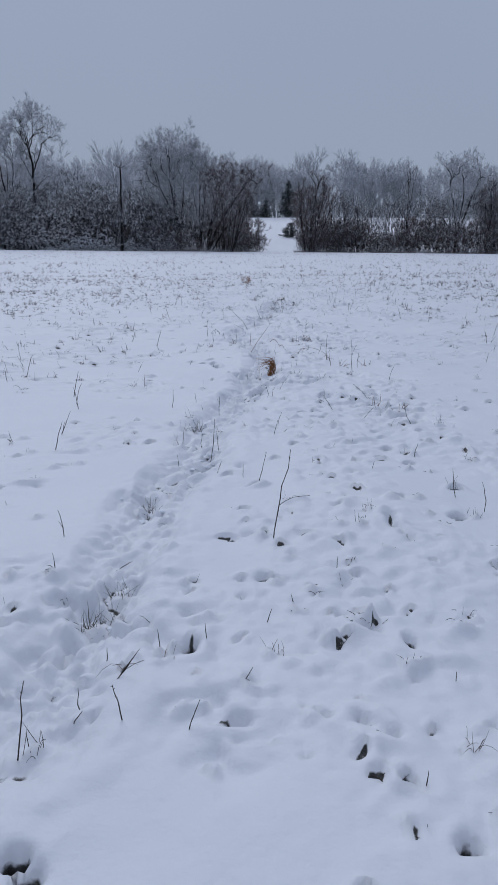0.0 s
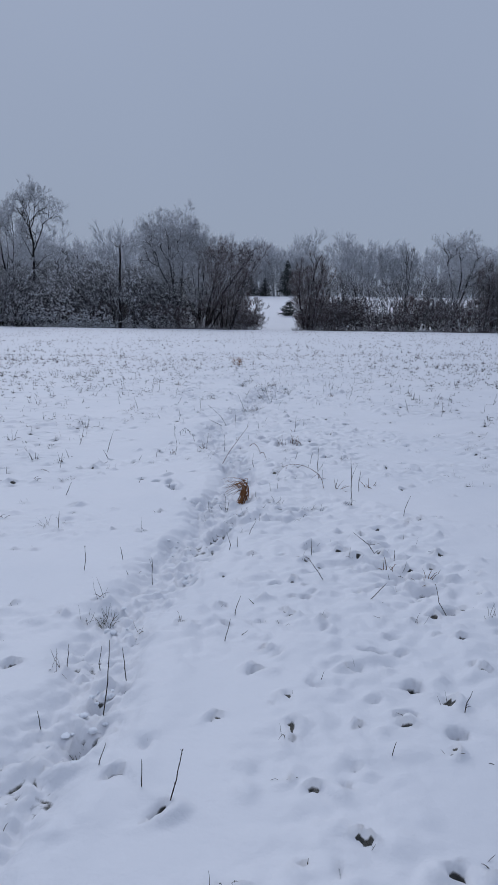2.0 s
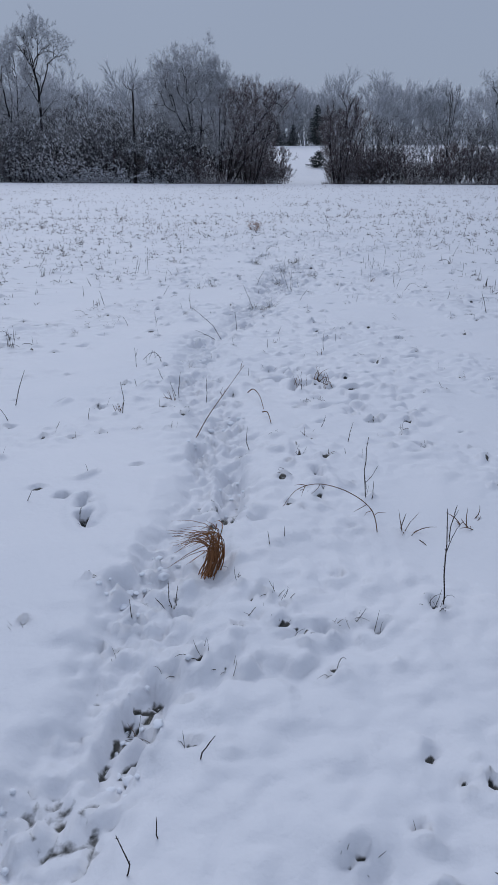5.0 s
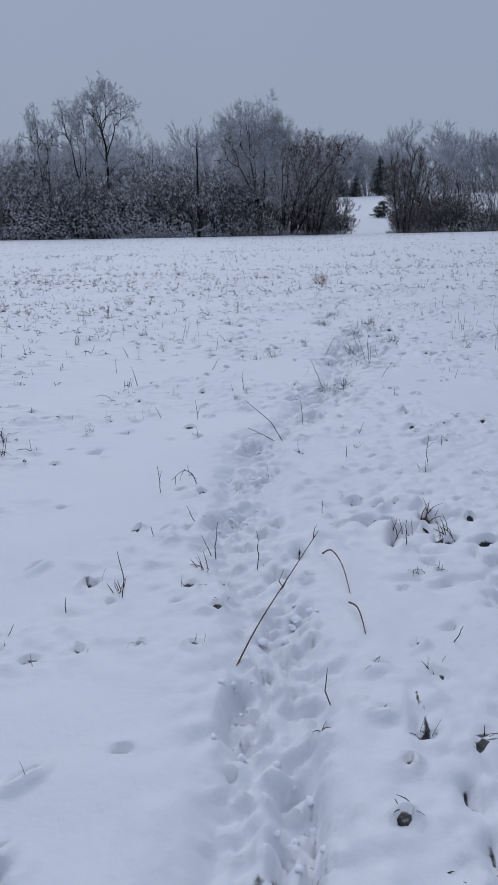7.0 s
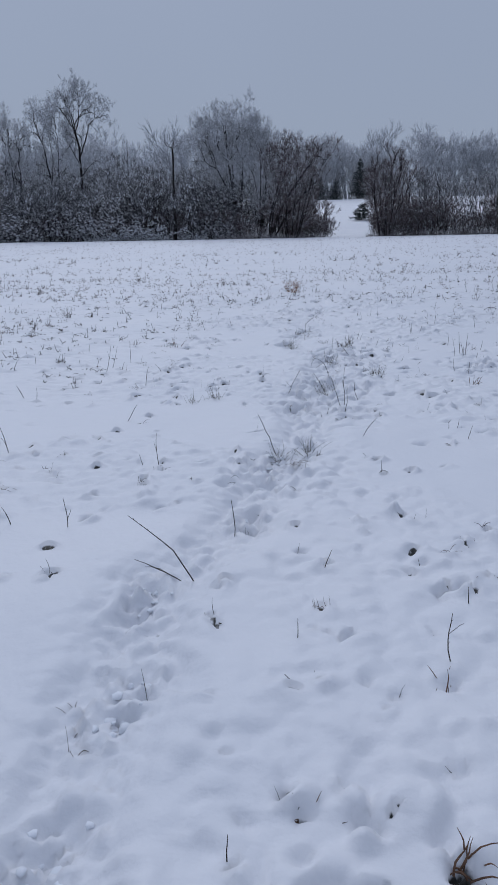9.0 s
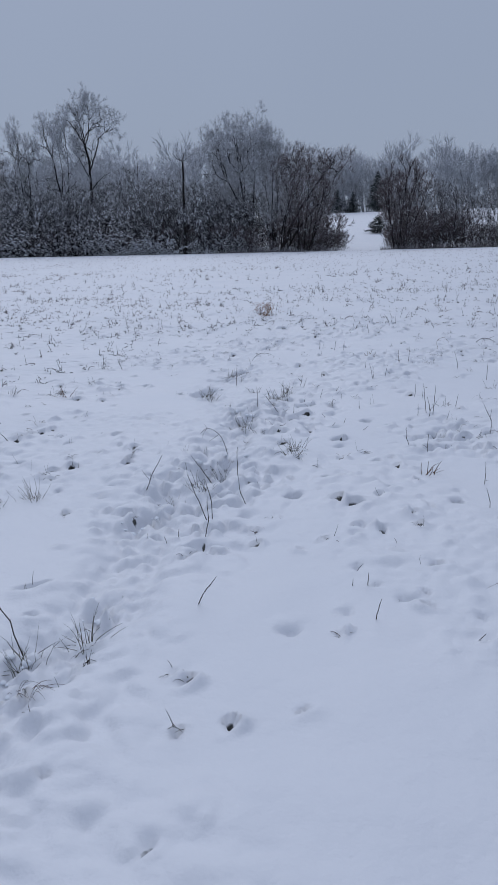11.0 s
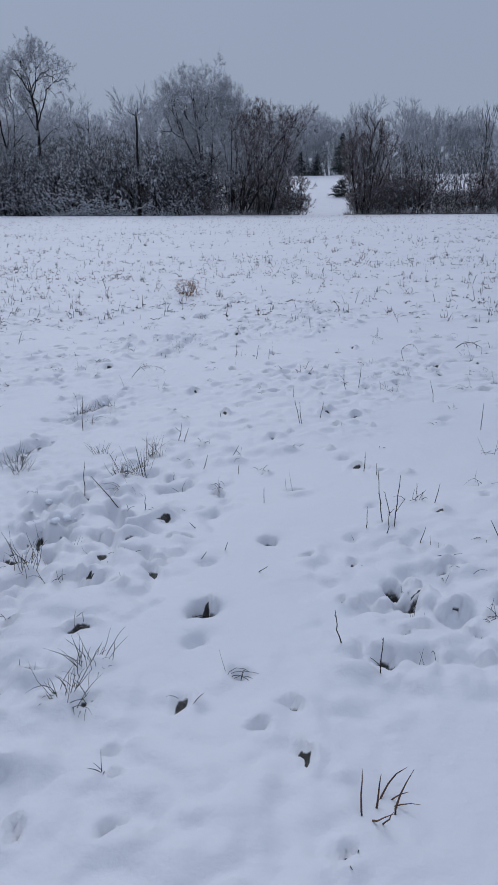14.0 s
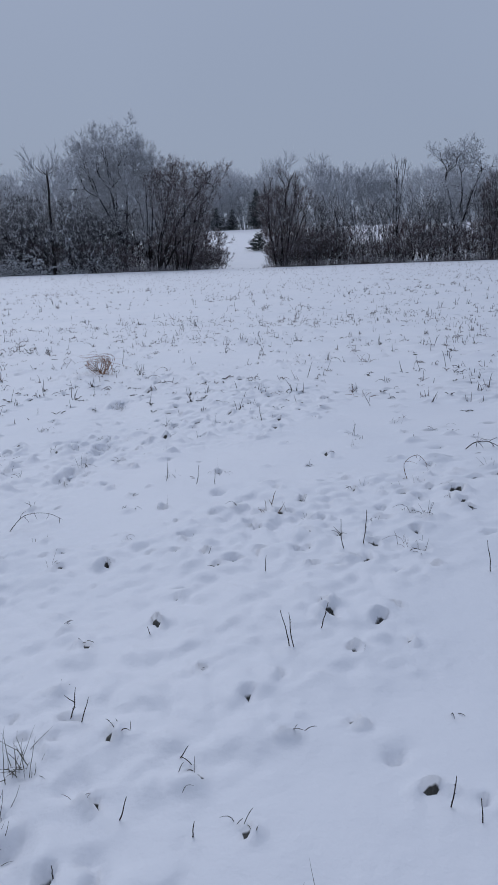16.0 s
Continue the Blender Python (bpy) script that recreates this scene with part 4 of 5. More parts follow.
stand(fork_tree("bare_tree", 13, [([(0, 0, -0.1), (0.05, 0, 4), (0.1, 0, 9.6)], 0.13, 2, 1.5, 14), ([(0.1, 0, 2.0), (0.5, 0, 6), (0.9, 0, 9.4)], 0.09, 2, 1.4, 10), ([(0, 0, 1.5), (-0.5, 0.1, 5), (-0.6, 0.1, 7.6)], 0.06, 2, 1.2, 8)],
                           dict(BROOM, angle=10, rise=0.5, twigs=5), "slim upright bare tree with close steep branches", "tree", SNOWY, size=(2.1, 11.4), centre=0.2), 18.9, 101, 1.0)
stand(fork_tree("bare_tree", 14, [([(0, 0, -0.1), (0.1, 0, 3.2), (-0.5, 0, 6), (-1.4, 0, 9.4)], 0.18, 4, 1.8, 8), ([(0.1, 0, 3), (1.4, 0.1, 6), (2.6, 0.1, 9.0)], 0.14, 4, 1.8, 8), ([(0, 0, 2.4), (-1.9, 0, 4.6), (-3.2, 0, 6.4)], 0.1, 4, 1.4, 6), ([(0.2, 0, 4), (0.9, 0.4, 7.5), (0.7, 0.5, 10)], 0.11, 4, 1.6, 5)],
                                   CROOKED, "spreading bare tree with snow along its crooked limbs", "tree", RIMED, size=(9.6, 13.2), centre=0.0), 25.6, 102, 1.0)


def snag_tree():
    """The dead trunk with a broken, antler-like head."""
    rng = random.Random(15)
    trunk, shoots, limbs = Soup(), Soup(), []
    pts = [Vector((0.04 * math.sin(k * 1.7), 0, k * 1.05)) for k in range(11)]
    trunk.tube(pts, [0.24, 0.17, 0.145, 0.135, 0.13, 0.125, 0.12, 0.115, 0.11, 0.105, 0.10], 7)
    top = pts[-1]
    for dx, dz, ln in ((-1, 0.05, 1.5), (-0.75, 0.25, 0.9), (0.9, 0.1, 0.7), (0.5, 0.9, 1.0), (-0.1, 1, 0.5)):
        q = bend(rng, top - Vector((0, 0, 0.15)), Vector((dx, 0.2, dz)), ln, 4, 0.15, 0.25)
        limb = Soup()
        limb.tube(q, [0.07, 0.055, 0.045, 0.035, 0.02], 4)
        for _ in range(3):
            p, d = along(q, rng.uniform(0.4, 0.95))
            limb.spike(p, fan_out(rng, d, 45) * 0.5 + Vector((0, 0, 0.2)), 0.02)
        limbs.append(limb)
    for _ in range(40):
        p = Vector((0, 0, rng.uniform(1.5, 8.0)))
        shoots.tube(bend(rng, p, Vector((rng.gauss(0, 1), rng.gauss(0, 1), 0.5)), rng.uniform(0.4, 1.0), 3, 0.25, 0.05), [0.035, 0.025, 0.02, 0.008], 3, False)
    root = tagged(new("dead_tree"), "dead grey trunk with a broken antler-like top", "tree")
    part("trunk", trunk, TRUNK, root)
    for limb in limbs:
        part("broken_branch", limb, TWIG, root)
    tagged(part("shoots", shoots, TWIG, root, "thin snowy shoots on the trunk"), kind="stuff")
    return root


stand(snag_tree(), -17.8, 100.4, 1.0)

# the wood on one side of the gap, filled in behind the front trees
WOOD = "trees of the wood"
filler_a = stand(fork_tree("bare_tree", 21, fan(221, 4, 22, 6.4, 0.10, 3, 1.6, 8, 0.7), ROUGH, "bare tree with several thin snow-dusted stems in the wood", "tree", SNOWY, WOOD, size=(6.2, 11.2)), -26.5, 105.5, 0.72)
filler_b = stand(fork_tree("bare_tree", 22, fan(222, 3, 18, 6.8, 0.11, 3, 1.7, 9, 0.5), ROUGH, "bare forked tree with a snow-dusted crown in the wood", "tree", SNOWY, WOOD, size=(5.6, 11.4)), -20.8, 104.5, 0.68, 50)
filler_c = stand(fork_tree("bare_tree", 23, fan(223, 5, 38, 3.6, 0.08, 3, 1.3, 7, 0.8, 0.3), dict(ROUGH, angle=48, rise=0.0, load=2.2), "low branchy tree with snow along every limb", "tree", SNOWY, WOOD, size=(6.6, 8.4)), -21.4, 101.4, 1.0, 50)
rng = random.Random(81)
for x, y, s in ((-28.2, 110, 1.05), (-25.8, 116, 1.22), (-21.5, 112, 1.05), (-18.8, 108, 1.0), (-15.4, 104, 0.9), (-13.4, 110, 1.0), (-22.8, 102.6, 0.8), (-35.2, 110, 1.15), (-40.5, 106, 1.3), (-42.8, 112, 1.35),
                (-46, 107, 1.3), (-50, 111, 1.2), (-39, 115, 1.15), (-31, 117, 1.2), (-17.5, 116, 1.1), (-8.5, 112, 1.0), (-4.9, 109, 0.92), (-6.2, 116, 1.0), (-2.7, 105, 0.75)):
    again(filler_a if rng.random() < 0.5 else filler_b, x, y, s * rng.uniform(0.93, 1.05) * (0.66 if -30 < x < -14 else 0.74 if x > -14 else 0.84), rng.uniform(0, 360))
for x, y, s in ((-40.2, 101.2, 0.75), (-36.6, 101.0, 0.7), (-33.0, 101.2, 0.8), (-30.0, 100.9, 0.65), (-21.5, 101, 0.7), (-18.6, 101.1, 0.75), (-15.8, 100.8, 0.65), (-38.6, 103, 1.0), (-42, 102.6, 1.1), (-35.4, 102.4, 0.9), (-31.6, 102.6, 1.0), (-25.2, 102.2, 0.9), (-20.0, 102.2, 0.95), (-17.0, 103, 1.05), (-14.2, 102, 0.9), (-12.4, 102.6, 0.85), (-28.6, 101.8, 0.8), (-46, 103, 1.1), (-23, 108, 1.2), (-33, 108, 1.2), (-12, 107, 1.0)):
    again(filler_c, x, y, s * rng.uniform(0.93, 1.05), rng.uniform(0, 360))

# brush along the foot of the wood, loaded with snow
BRUSH = "brush along the edge of the wood"
brush_a = stand(tree("snowy_brush", 31, stems(91, 7, 40, 3.4, 0.035, 0.9, 4, 0.22), TANGLE, "tangled brush loaded with snow at the wood's edge", "brush", SNOWY, BRUSH), -26.0, 99.9, 1.0)
brush_b = stand(tree("snowy_brush", 32, stems(92, 8, 55, 2.4, 0.03, 1.2, 4, 0.24), dict(TANGLE, load=1.0), "low tangled brush with snow along its stems", "brush", SNOWY, BRUSH), -22.0, 99.0, 0.9)
scrub = stand(fork_tree("dark_brush", 33, fan(234, 9, 36, 1.5, 0.03, 2, 0.65, 5, 0.8), dict(BUSHY, twigs=6, twig=0.0105, thick=0.02), "dark bare thicket with little snow", "brush", REDDISH, "thickets by the gap", size=(3.6, 3.1)), -3.0, 100.6, 1.0)
for x in np.arange(-46, -11, 3.0):
    which = brush_a if rng.random() < 0.5 else brush_b
    again(which, float(x) + rng.uniform(-0.6, 0.6), 100.4 + rng.uniform(-0.8, 1.2), rng.uniform(0.75, 1.15), rng.uniform(0, 360), tall=rng.uniform(0.8, 1.15))
under = stand(tree("dark_brush", 34, stems(94, 9, 24, 6.4, 0.045, 1.7, 5, 0.14), dict(SCRUB, levels=[(6, 44, 0.42, 0.06, 0.06), (4, 48, 0.52, 0.12, 0.03), (5, 48, 0.6, 0.1, 0.0)], twig=0.028, load=0.08, lump=0.05), "dark tangled undergrowth, its bark darkened for shade deep in the wood", "brush", DARK, WOOD, (0, 0, 2.6, 2.9, 4.2)), -16.0, 106.5, 1.0)
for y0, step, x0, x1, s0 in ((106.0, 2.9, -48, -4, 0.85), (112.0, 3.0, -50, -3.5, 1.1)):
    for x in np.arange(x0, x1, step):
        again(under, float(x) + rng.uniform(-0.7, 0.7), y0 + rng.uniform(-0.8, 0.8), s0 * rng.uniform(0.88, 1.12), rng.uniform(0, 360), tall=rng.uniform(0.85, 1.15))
for x in np.arange(-45, -11, 2.6):
    again(scrub, float(x) + rng.uniform(-0.6, 0.6), 101.6 + rng.uniform(-0.5, 0.5), rng.uniform(0.9, 1.3), rng.uniform(0, 360), tall=rng.uniform(0.9, 1.2))
for x, s in ((-25.2, 0.55), (-23.6, 0.5), (-22.4, 0.42), (-20.6, 0.45), (-19.2, 0.38), (-27.0, 0.4), (-14.6, 0.36)):
    again(brush_b, x, 98.3 + rng.uniform(-0.3, 0.3), s, rng.uniform(0, 360), tall=0.8)
for x, y, s in ((-0.6, 100.2, 0.75), (-1.6, 99.9, 0.7), (-2.9, 100.0, 0.75), (-3.7, 100.3, 0.8), (0.0, 101.2, 0.8), (6.1, 99.9, 0.85), (7.1, 99.7, 0.8), (8.1, 99.8, 0.9), (9.2, 100.0, 0.9), (-9.2, 99.8, 0.7), (-7.4, 99.6, 0.5), (-4.4, 101.2, 0.8), (-2.2, 100.6, 0.8), (-1.2, 101.0, 0.95), (-1.4, 102.6, 1.5), (-3.4, 103, 1.6), (-5.4, 102.6, 1.5), (5.9, 100.0, 0.8), (6.6, 99.6, 0.95), (7.6, 99.8, 1.1), (8.6, 100.2, 1.2), (9.8, 100.5, 1.1), (7.4, 102, 1.7), (9.4, 102, 1.6), (5.9, 101.4, 1.0), (10.8, 101, 0.9)):
    again(scrub, x, y, s, rng.uniform(0, 360))

bramble_soup = Soup()
for k in range(330):
    a = rng.uniform(0, 6.2832)
    p = Vector((rng.uniform(-2.0, 2.0), rng.uniform(-0.5, 0.5), -0.05))
    bramble_soup.spike(p, Vector((0.7 * math.cos(a), 0.7 * math.sin(a), 1)) * rng.uniform(0.3, 1.0), 0.022)
bramble = stand(tagged(new("low_bramble", bramble_soup.mesh("low_bramble", RED_TWIG)), "low dark brambles at the foot of the shrubs", "brush", "thickets by the gap"), -7.5, 98.9, 1.0)
for x, y in [(-10.5, 99.0), (-4.6, 99.0), (-2.0, 99.3), (6.2, 99.0), (9.2, 99.5), (12.6, 99.7), (16.0, 99.8), (19.4, 99.7), (22.6, 99.8), (26.0, 99.8), (29.4, 99.7), (33, 99.9), (36.5, 99.8)]:
    again(bramble, x, y, rng.uniform(0.85, 1.2), rng.choice((0, 180)), tall=rng.uniform(0.8, 1.4))

# the thin screen of shrubs on the other side of the gap
for x, y, s in ((10.4, 100.8, 1.1), (13.6, 101.2, 0.92), (15.4, 100.2, 0.8), (16.9, 101.5, 0.98), (21.2, 100.6, 0.9), (22.9, 101.4, 1.1), (25.0, 100.6, 0.9), (28.8, 100.8, 1.15), (31.0, 102, 1.25), (33.2, 101, 1.2), (36, 102, 1.3), (40, 101, 1.3), (44, 102, 1.3)):
    again(thin_shrub, x, y, s * rng.uniform(0.95, 1.05), rng.uniform(0, 360))
for x, y, s in ((30.4, 102.2, 1.0), (34.6, 103, 1.15), (41.5, 103, 1.2)):
    again(gap_shrub, x, y, s, rng.uniform(0, 360))
for x in np.arange(9.6, 20, 1.0):
    again(scrub, float(x) + rng.uniform(-0.4, 0.4), 100.4 + rng.uniform(-0.4, 0.6), rng.uniform(0.75, 1.0) * (1.5 if x < 13.2 else 1.0), rng.uniform(0, 360))
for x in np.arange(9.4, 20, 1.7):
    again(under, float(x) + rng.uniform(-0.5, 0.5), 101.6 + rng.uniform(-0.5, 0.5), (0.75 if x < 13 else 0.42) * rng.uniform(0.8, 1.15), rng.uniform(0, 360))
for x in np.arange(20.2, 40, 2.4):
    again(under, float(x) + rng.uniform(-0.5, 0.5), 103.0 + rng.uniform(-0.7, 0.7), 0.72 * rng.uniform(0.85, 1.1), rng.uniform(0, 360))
for x in np.arange(19.4, 40, 1.6):
    again(scrub, float(x) + rng.uniform(-0.5, 0.5), 100.9 + rng.uniform(-0.7, 1.2), rng.uniform(1.2, 1.75), rng.uniform(0, 360), tall=rng.uniform(0.8, 1.1))


def evergreen(seed, height, width, label):
    rng = random.Random(seed)
    trunk, needles = Soup(), Soup()
    trunk.tube([Vector((0, 0, 0)), Vector((0.03, 0, height * 0.5)), Vector((0, 0, height))], [0.04 * height ** 0.7, 0.025 * height ** 0.7, 0.004], 6)
    layers = int(14 + height * 2)
    for k in range(layers):
        t = (k + rng.random()) / layers
        reach = width * (1 - t) ** 0.7 * rng.uniform(0.5, 1.15) + 0.05
        for _ in range(11):
            a = rng.uniform(0, 6.2832)
            q = bend(rng, Vector((0, 0, height * (0.04 + 0.95 * t))), Vector((math.cos(a), math.sin(a), rng.uniform(-0.15, 0.45))), reach, 3, 0.12, 0.02)
            for _ in range(16):
                p, d = along(q, rng.uniform(0.1, 1.0))
                needles.spike(p, fan_out(rng, d, 40) * rng.uniform(0.15, 0.3) * reach, 0.018 * height ** 0.6)
    root = tagged(new("evergreen_tree"), label, "tree")
    part("trunk", trunk, TRUNK, root)
    part("needles", needles, NEEDLE, root)
    return root


stand(evergreen(41, 2.4, 1.5, "small dark evergreen on the snowy slope"), 4.9, 126, 1.25, tall=0.85)
stand(evergreen(42, 9.6, 2.7, "dark green conifer among far bare trees"), 7.2, 203, 1.0)
low_conifer = stand(evergreen(43, 5.0, 2.4, "broad dark conifer at the far wood's edge"), 1.5, 204, 1.0)
again(low_conifer, -2.2, 205, 1.15, 60)

# the far wood on the rise
FAR_GROUP = "far trees on the rise"
far_a = stand(fork_tree("far_tree", 51, fan(231, 4, 20, 8.2, 0.2, 3, 2.9, 5, 0.6), DISTANT, "far bare tree, its crown coloured pale for frost and haze", "tree", HAZED, FAR_GROUP, size=(11.2, 17.2)), 23.4, 213, 1.0)
far_b = stand(fork_tree("far_tree", 52, fan(232, 3, 17, 8.0, 0.22, 3, 3.0, 5, 0.5), DISTANT, "far bare tree, its crown coloured pale for frost and haze", "tree", HAZED, FAR_GROUP, size=(9.4, 17.8)), 12.3, 213, 1.0)
far_c = stand(fork_tree("far_tree", 53, fan(233, 5, 26, 7.2, 0.17, 3, 2.6, 4, 0.8), DISTANT, "far bare tree, its crown coloured pale for frost and haze", "tree", HAZED, FAR_GROUP, size=(11.6, 15.8)), 36.2, 214, 1.0)
far_brush = stand(tree("far_brush", 54, stems(104, 6, 34, 5.0, 0.06, 1.6, 4, 0.14), dict(SCRUB, levels=[(4, 42, 0.5, 0.1, 0.05), (4, 44, 0.55, 0.15, 0.05), (5, 42, 0.6, 0.1, 0.0)], twig=0.045), "far brush coloured grey for haze under pale trees", "brush", (FAR_BRUSH, FAR_BRUSH), FAR_GROUP), 15, 204, 1.0)
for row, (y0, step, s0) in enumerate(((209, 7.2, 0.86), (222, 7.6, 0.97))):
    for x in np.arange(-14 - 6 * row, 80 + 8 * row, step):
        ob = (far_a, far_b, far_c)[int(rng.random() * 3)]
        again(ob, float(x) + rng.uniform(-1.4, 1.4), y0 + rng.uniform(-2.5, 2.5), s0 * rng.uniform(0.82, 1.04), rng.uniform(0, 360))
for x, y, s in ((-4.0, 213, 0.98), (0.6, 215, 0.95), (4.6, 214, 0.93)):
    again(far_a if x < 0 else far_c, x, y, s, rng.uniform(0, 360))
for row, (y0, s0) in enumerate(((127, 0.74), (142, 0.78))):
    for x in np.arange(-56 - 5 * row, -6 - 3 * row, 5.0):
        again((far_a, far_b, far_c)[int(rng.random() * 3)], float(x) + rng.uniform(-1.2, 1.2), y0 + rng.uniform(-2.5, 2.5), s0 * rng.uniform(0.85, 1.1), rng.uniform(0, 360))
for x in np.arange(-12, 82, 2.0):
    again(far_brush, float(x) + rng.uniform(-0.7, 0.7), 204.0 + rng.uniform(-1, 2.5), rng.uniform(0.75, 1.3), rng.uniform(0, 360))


# ---- plants in the field ----
STALKS_A = [
    (0.45, 1.75, 0, 0.05), (-0.73, 1.9, 0.05, 0.28), (-0.23, 1.99, 0.04, 0.1), (-0.43, 2.03, -0.02, 0.15), (-0.6, 2.05, 0.05, 0.07), (-0.59, 2.16, 0, 0.1),
    (-0.07, 2.22, 0.04, 0.06), (0.66, 2.24, -0.01, 0.04), (-0.55, 2.28, 0.14, 0.16), (-0.57, 2.44, 0.02, 0.08), (-0.37, 2.48, -0.01, 0.09), (-0.2, 2.51, -0.01, 0.06),
    (0.01, 2.64, 0.03, 0.06), (0.14, 2.8, -0.02, 0.04), (-0.92, 3.1, 0, 0.08), (0.34, 3.12, 0, 0.07), (-0.72, 3.23, 0.13, 0.06), (0.06, 3.45, 0.07, 0.46),
    (-0.98, 3.5, -0.03, 0.14), (1.23, 3.91, -0.04, 0.18), (1.14, 4.13, -0.05, 0.18), (-0.03, 4.39, 0.06, 0.2), (-0.11, 4.45, 0, 0.09), (-0.29, 4.59, 0.04, 0.08),
]
STALKS_B = [
    (0.71, 4.64, 0.02, 0.05), (-0.55, 4.87, -0.01, 0.08), (1.05, 4.95, 0.01, 0.11), (-0.35, 5, 0.03, 0.31), (-0.3, 5.29, -0.02, 0.15), (-0.57, 5.32, 0.01, 0.1),
    (-0.43, 5.37, -0, 0.1), (0.1, 5.56, 0.03, 0.11), (0.15, 5.66, 0.06, 0.03), (1.24, 5.88, -0.1, 0.17), (0.14, 5.88, 0.03, 0.1), (0.27, 6.05, -0.06, 0.03),
    (0.83, 6.16, 0.11, 0.1), (0.66, 6.43, -0.12, 0.13), (-0.36, 6.5, 0, 0.19), (-0.51, 6.55, -0.01, 0.04), (-0.8, 6.61, 0.02, 0.16), (1.11, 6.77, -0.01, 0.08),
    (-0.58, 6.81, -0.02, 0.09), (0.6, 6.91, -0.01, 0.12), (1.04, 6.92, -0.18, 0.15), (0.06, 6.97, -0.01, 0.12), (0.13, 7.1, -0.01, 0.07), (0.19, 7.35, 0.05, 0.1),
]
STALKS_C = [
    (-1.17, 7.43, 0.01, 0.12), (1.35, 7.78, 0.04, 0.16), (0.26, 8.02, 0.06, 0.03), (-0.12, 8.05, -0.02, 0.08), (1, 8.12, -0.02, 0.38), (0.43, 8.17, 0.03, 0.04),
    (-0.01, 8.18, -0.05, 0.06), (0, 8.19, -0.01, 0.14), (0.01, 8.19, 0.01, 0.09), (0.36, 8.56, -0.01, 0.07), (0.42, 8.6, -0, 0.05), (1.13, 8.64, -0, 0.19),
    (0.81, 9.01, -0.01, 0.31), (0.83, 9.02, 0.01, 0.09), (-0.86, 9.05, 0.04, 0.06), (0.83, 9.18, -0.01, 0.04), (0.76, 9.65, -0.01, 0.03), (0.66, 9.66, 0, 0.04),
    (-1.77, 9.74, 0.05, 0.16), (0.22, 9.84, -0.02, 0.15), (0.78, 9.87, 0.03, 0.12), (-1.05, 10.12, 0.06, 0.04), (0.63, 10.22, 0.04, 0.08), (-0.86, 10.31, 0.02, 0.08),
]
STALKS_D = [
    (-0.67, 10.45, 0.01, 0.23), (-0.15, 10.83, 0.01, 0.2), (-0.35, 10.9, 0.02, 0.2), (-0.36, 10.92, -0.05, 0.12), (0.04, 10.95, 0, 0.07), (-0.7, 11.06, 0.01, 0.07),
    (0.54, 11.07, -0.01, 0.14), (-0.46, 11.27, -0.09, 0.14), (0.13, 11.43, -0, 0.07), (-0.81, 11.71, -0.01, 0.17), (-0.71, 12.04, -0, 0.08), (0.29, 12.14, -0.07, 0.04),
    (0.76, 12.28, -0.01, 0.18), (0.25, 12.4, -0, 0.07), (0.89, 12.7, -0.01, 0.07), (-0.18, 12.9, -0.29, 0.3), (-0.18, 12.9, -0.28, 0.09), (0.33, 12.98, 0.04, 0.08),
    (-0.1, 13.41, -0.01, 0.2), (-0.94, 13.42, -0, 0.16), (-0.68, 14.38, -0.01, 0.2), (-0.78, 14.39, -0.02, 0.07), (0.04, 14.68, -0.14, 0.27), (1.59, 14.86, 0.05, 0.04),
]
STALKS_E = [
    (1.27, 15, 0.02, 0.1), (0.57, 15.06, 0.1, 0.14), (1.19, 15.25, 0, 0.03), (1.25, 15.28, 0, 0.07), (0.54, 15.58, -0.01, 0.03), (0.31, 15.74, -0.02, 0.03),
    (0.47, 15.79, 0.02, 0.21), (0.34, 15.81, 0.01, 0.06), (0.46, 16.01, -0.1, 0.25), (0.47, 16.01, -0.02, 0.23), (1.9, 16.08, 0.05, 0.15), (1.9, 16.22, -0.03, 0.11),
    (0.62, 16.34, -0.06, 0.16), (-0.02, 16.46, 0.12, 0.22), (1.94, 16.65, -0.01, 0.14), (0.34, 16.79, -0.13, 0.16), (0.48, 16.84, 0.01, 0.19), (1.69, 17.36, -0, 0.12),
    (1.59, 17.5, -0.04, 0.13), (-1.97, 17.61, 0.07, 0.28), (2.15, 17.78, 0.01, 0.12), (-1.99, 17.9, 0.07, 0.23), (1.23, 18.03, 0.08, 0.02), (1.01, 18.11, 0.05, 0.02),
]
STALKS_F = [
    (1.11, 18.21, 0.03, 0.05), (1.92, 18.28, 0.02, 0.08), (1.78, 18.36, 0.01, 0.11), (1.02, 18.4, -0.07, 0.03), (1.71, 18.42, -0, 0.1), (1.83, 18.43, 0.01, 0.24),
    (1.79, 18.49, -0.04, 0.25), (1.83, 18.55, -0.04, 0.13), (0.69, 18.61, 0.02, 0.09), (0.6, 18.62, -0.15, 0.15), (2.03, 18.68, 0.02, 0.11), (1.25, 18.69, 0, 0.07),
    (0.38, 18.72, 0.01, 0.16), (0.77, 18.97, 0.01, 0.06), (0.63, 19, -0.01, 0.14), (1.8, 19.03, 0, 0.06), (0.61, 19.03, -0.04, 0.19), (0.49, 19.06, -0.07, 0.11),
    (0.5, 19.06, 0.07, 0.04), (1.09, 19.06, 0.01, 0.06), (1.74, 19.11, 0, 0.12), (0.89, 19.14, 0.04, 0.09), (1.03, 19.34, 0.04, 0.05), (0.71, 19.51, 0.05, 0.08),
]
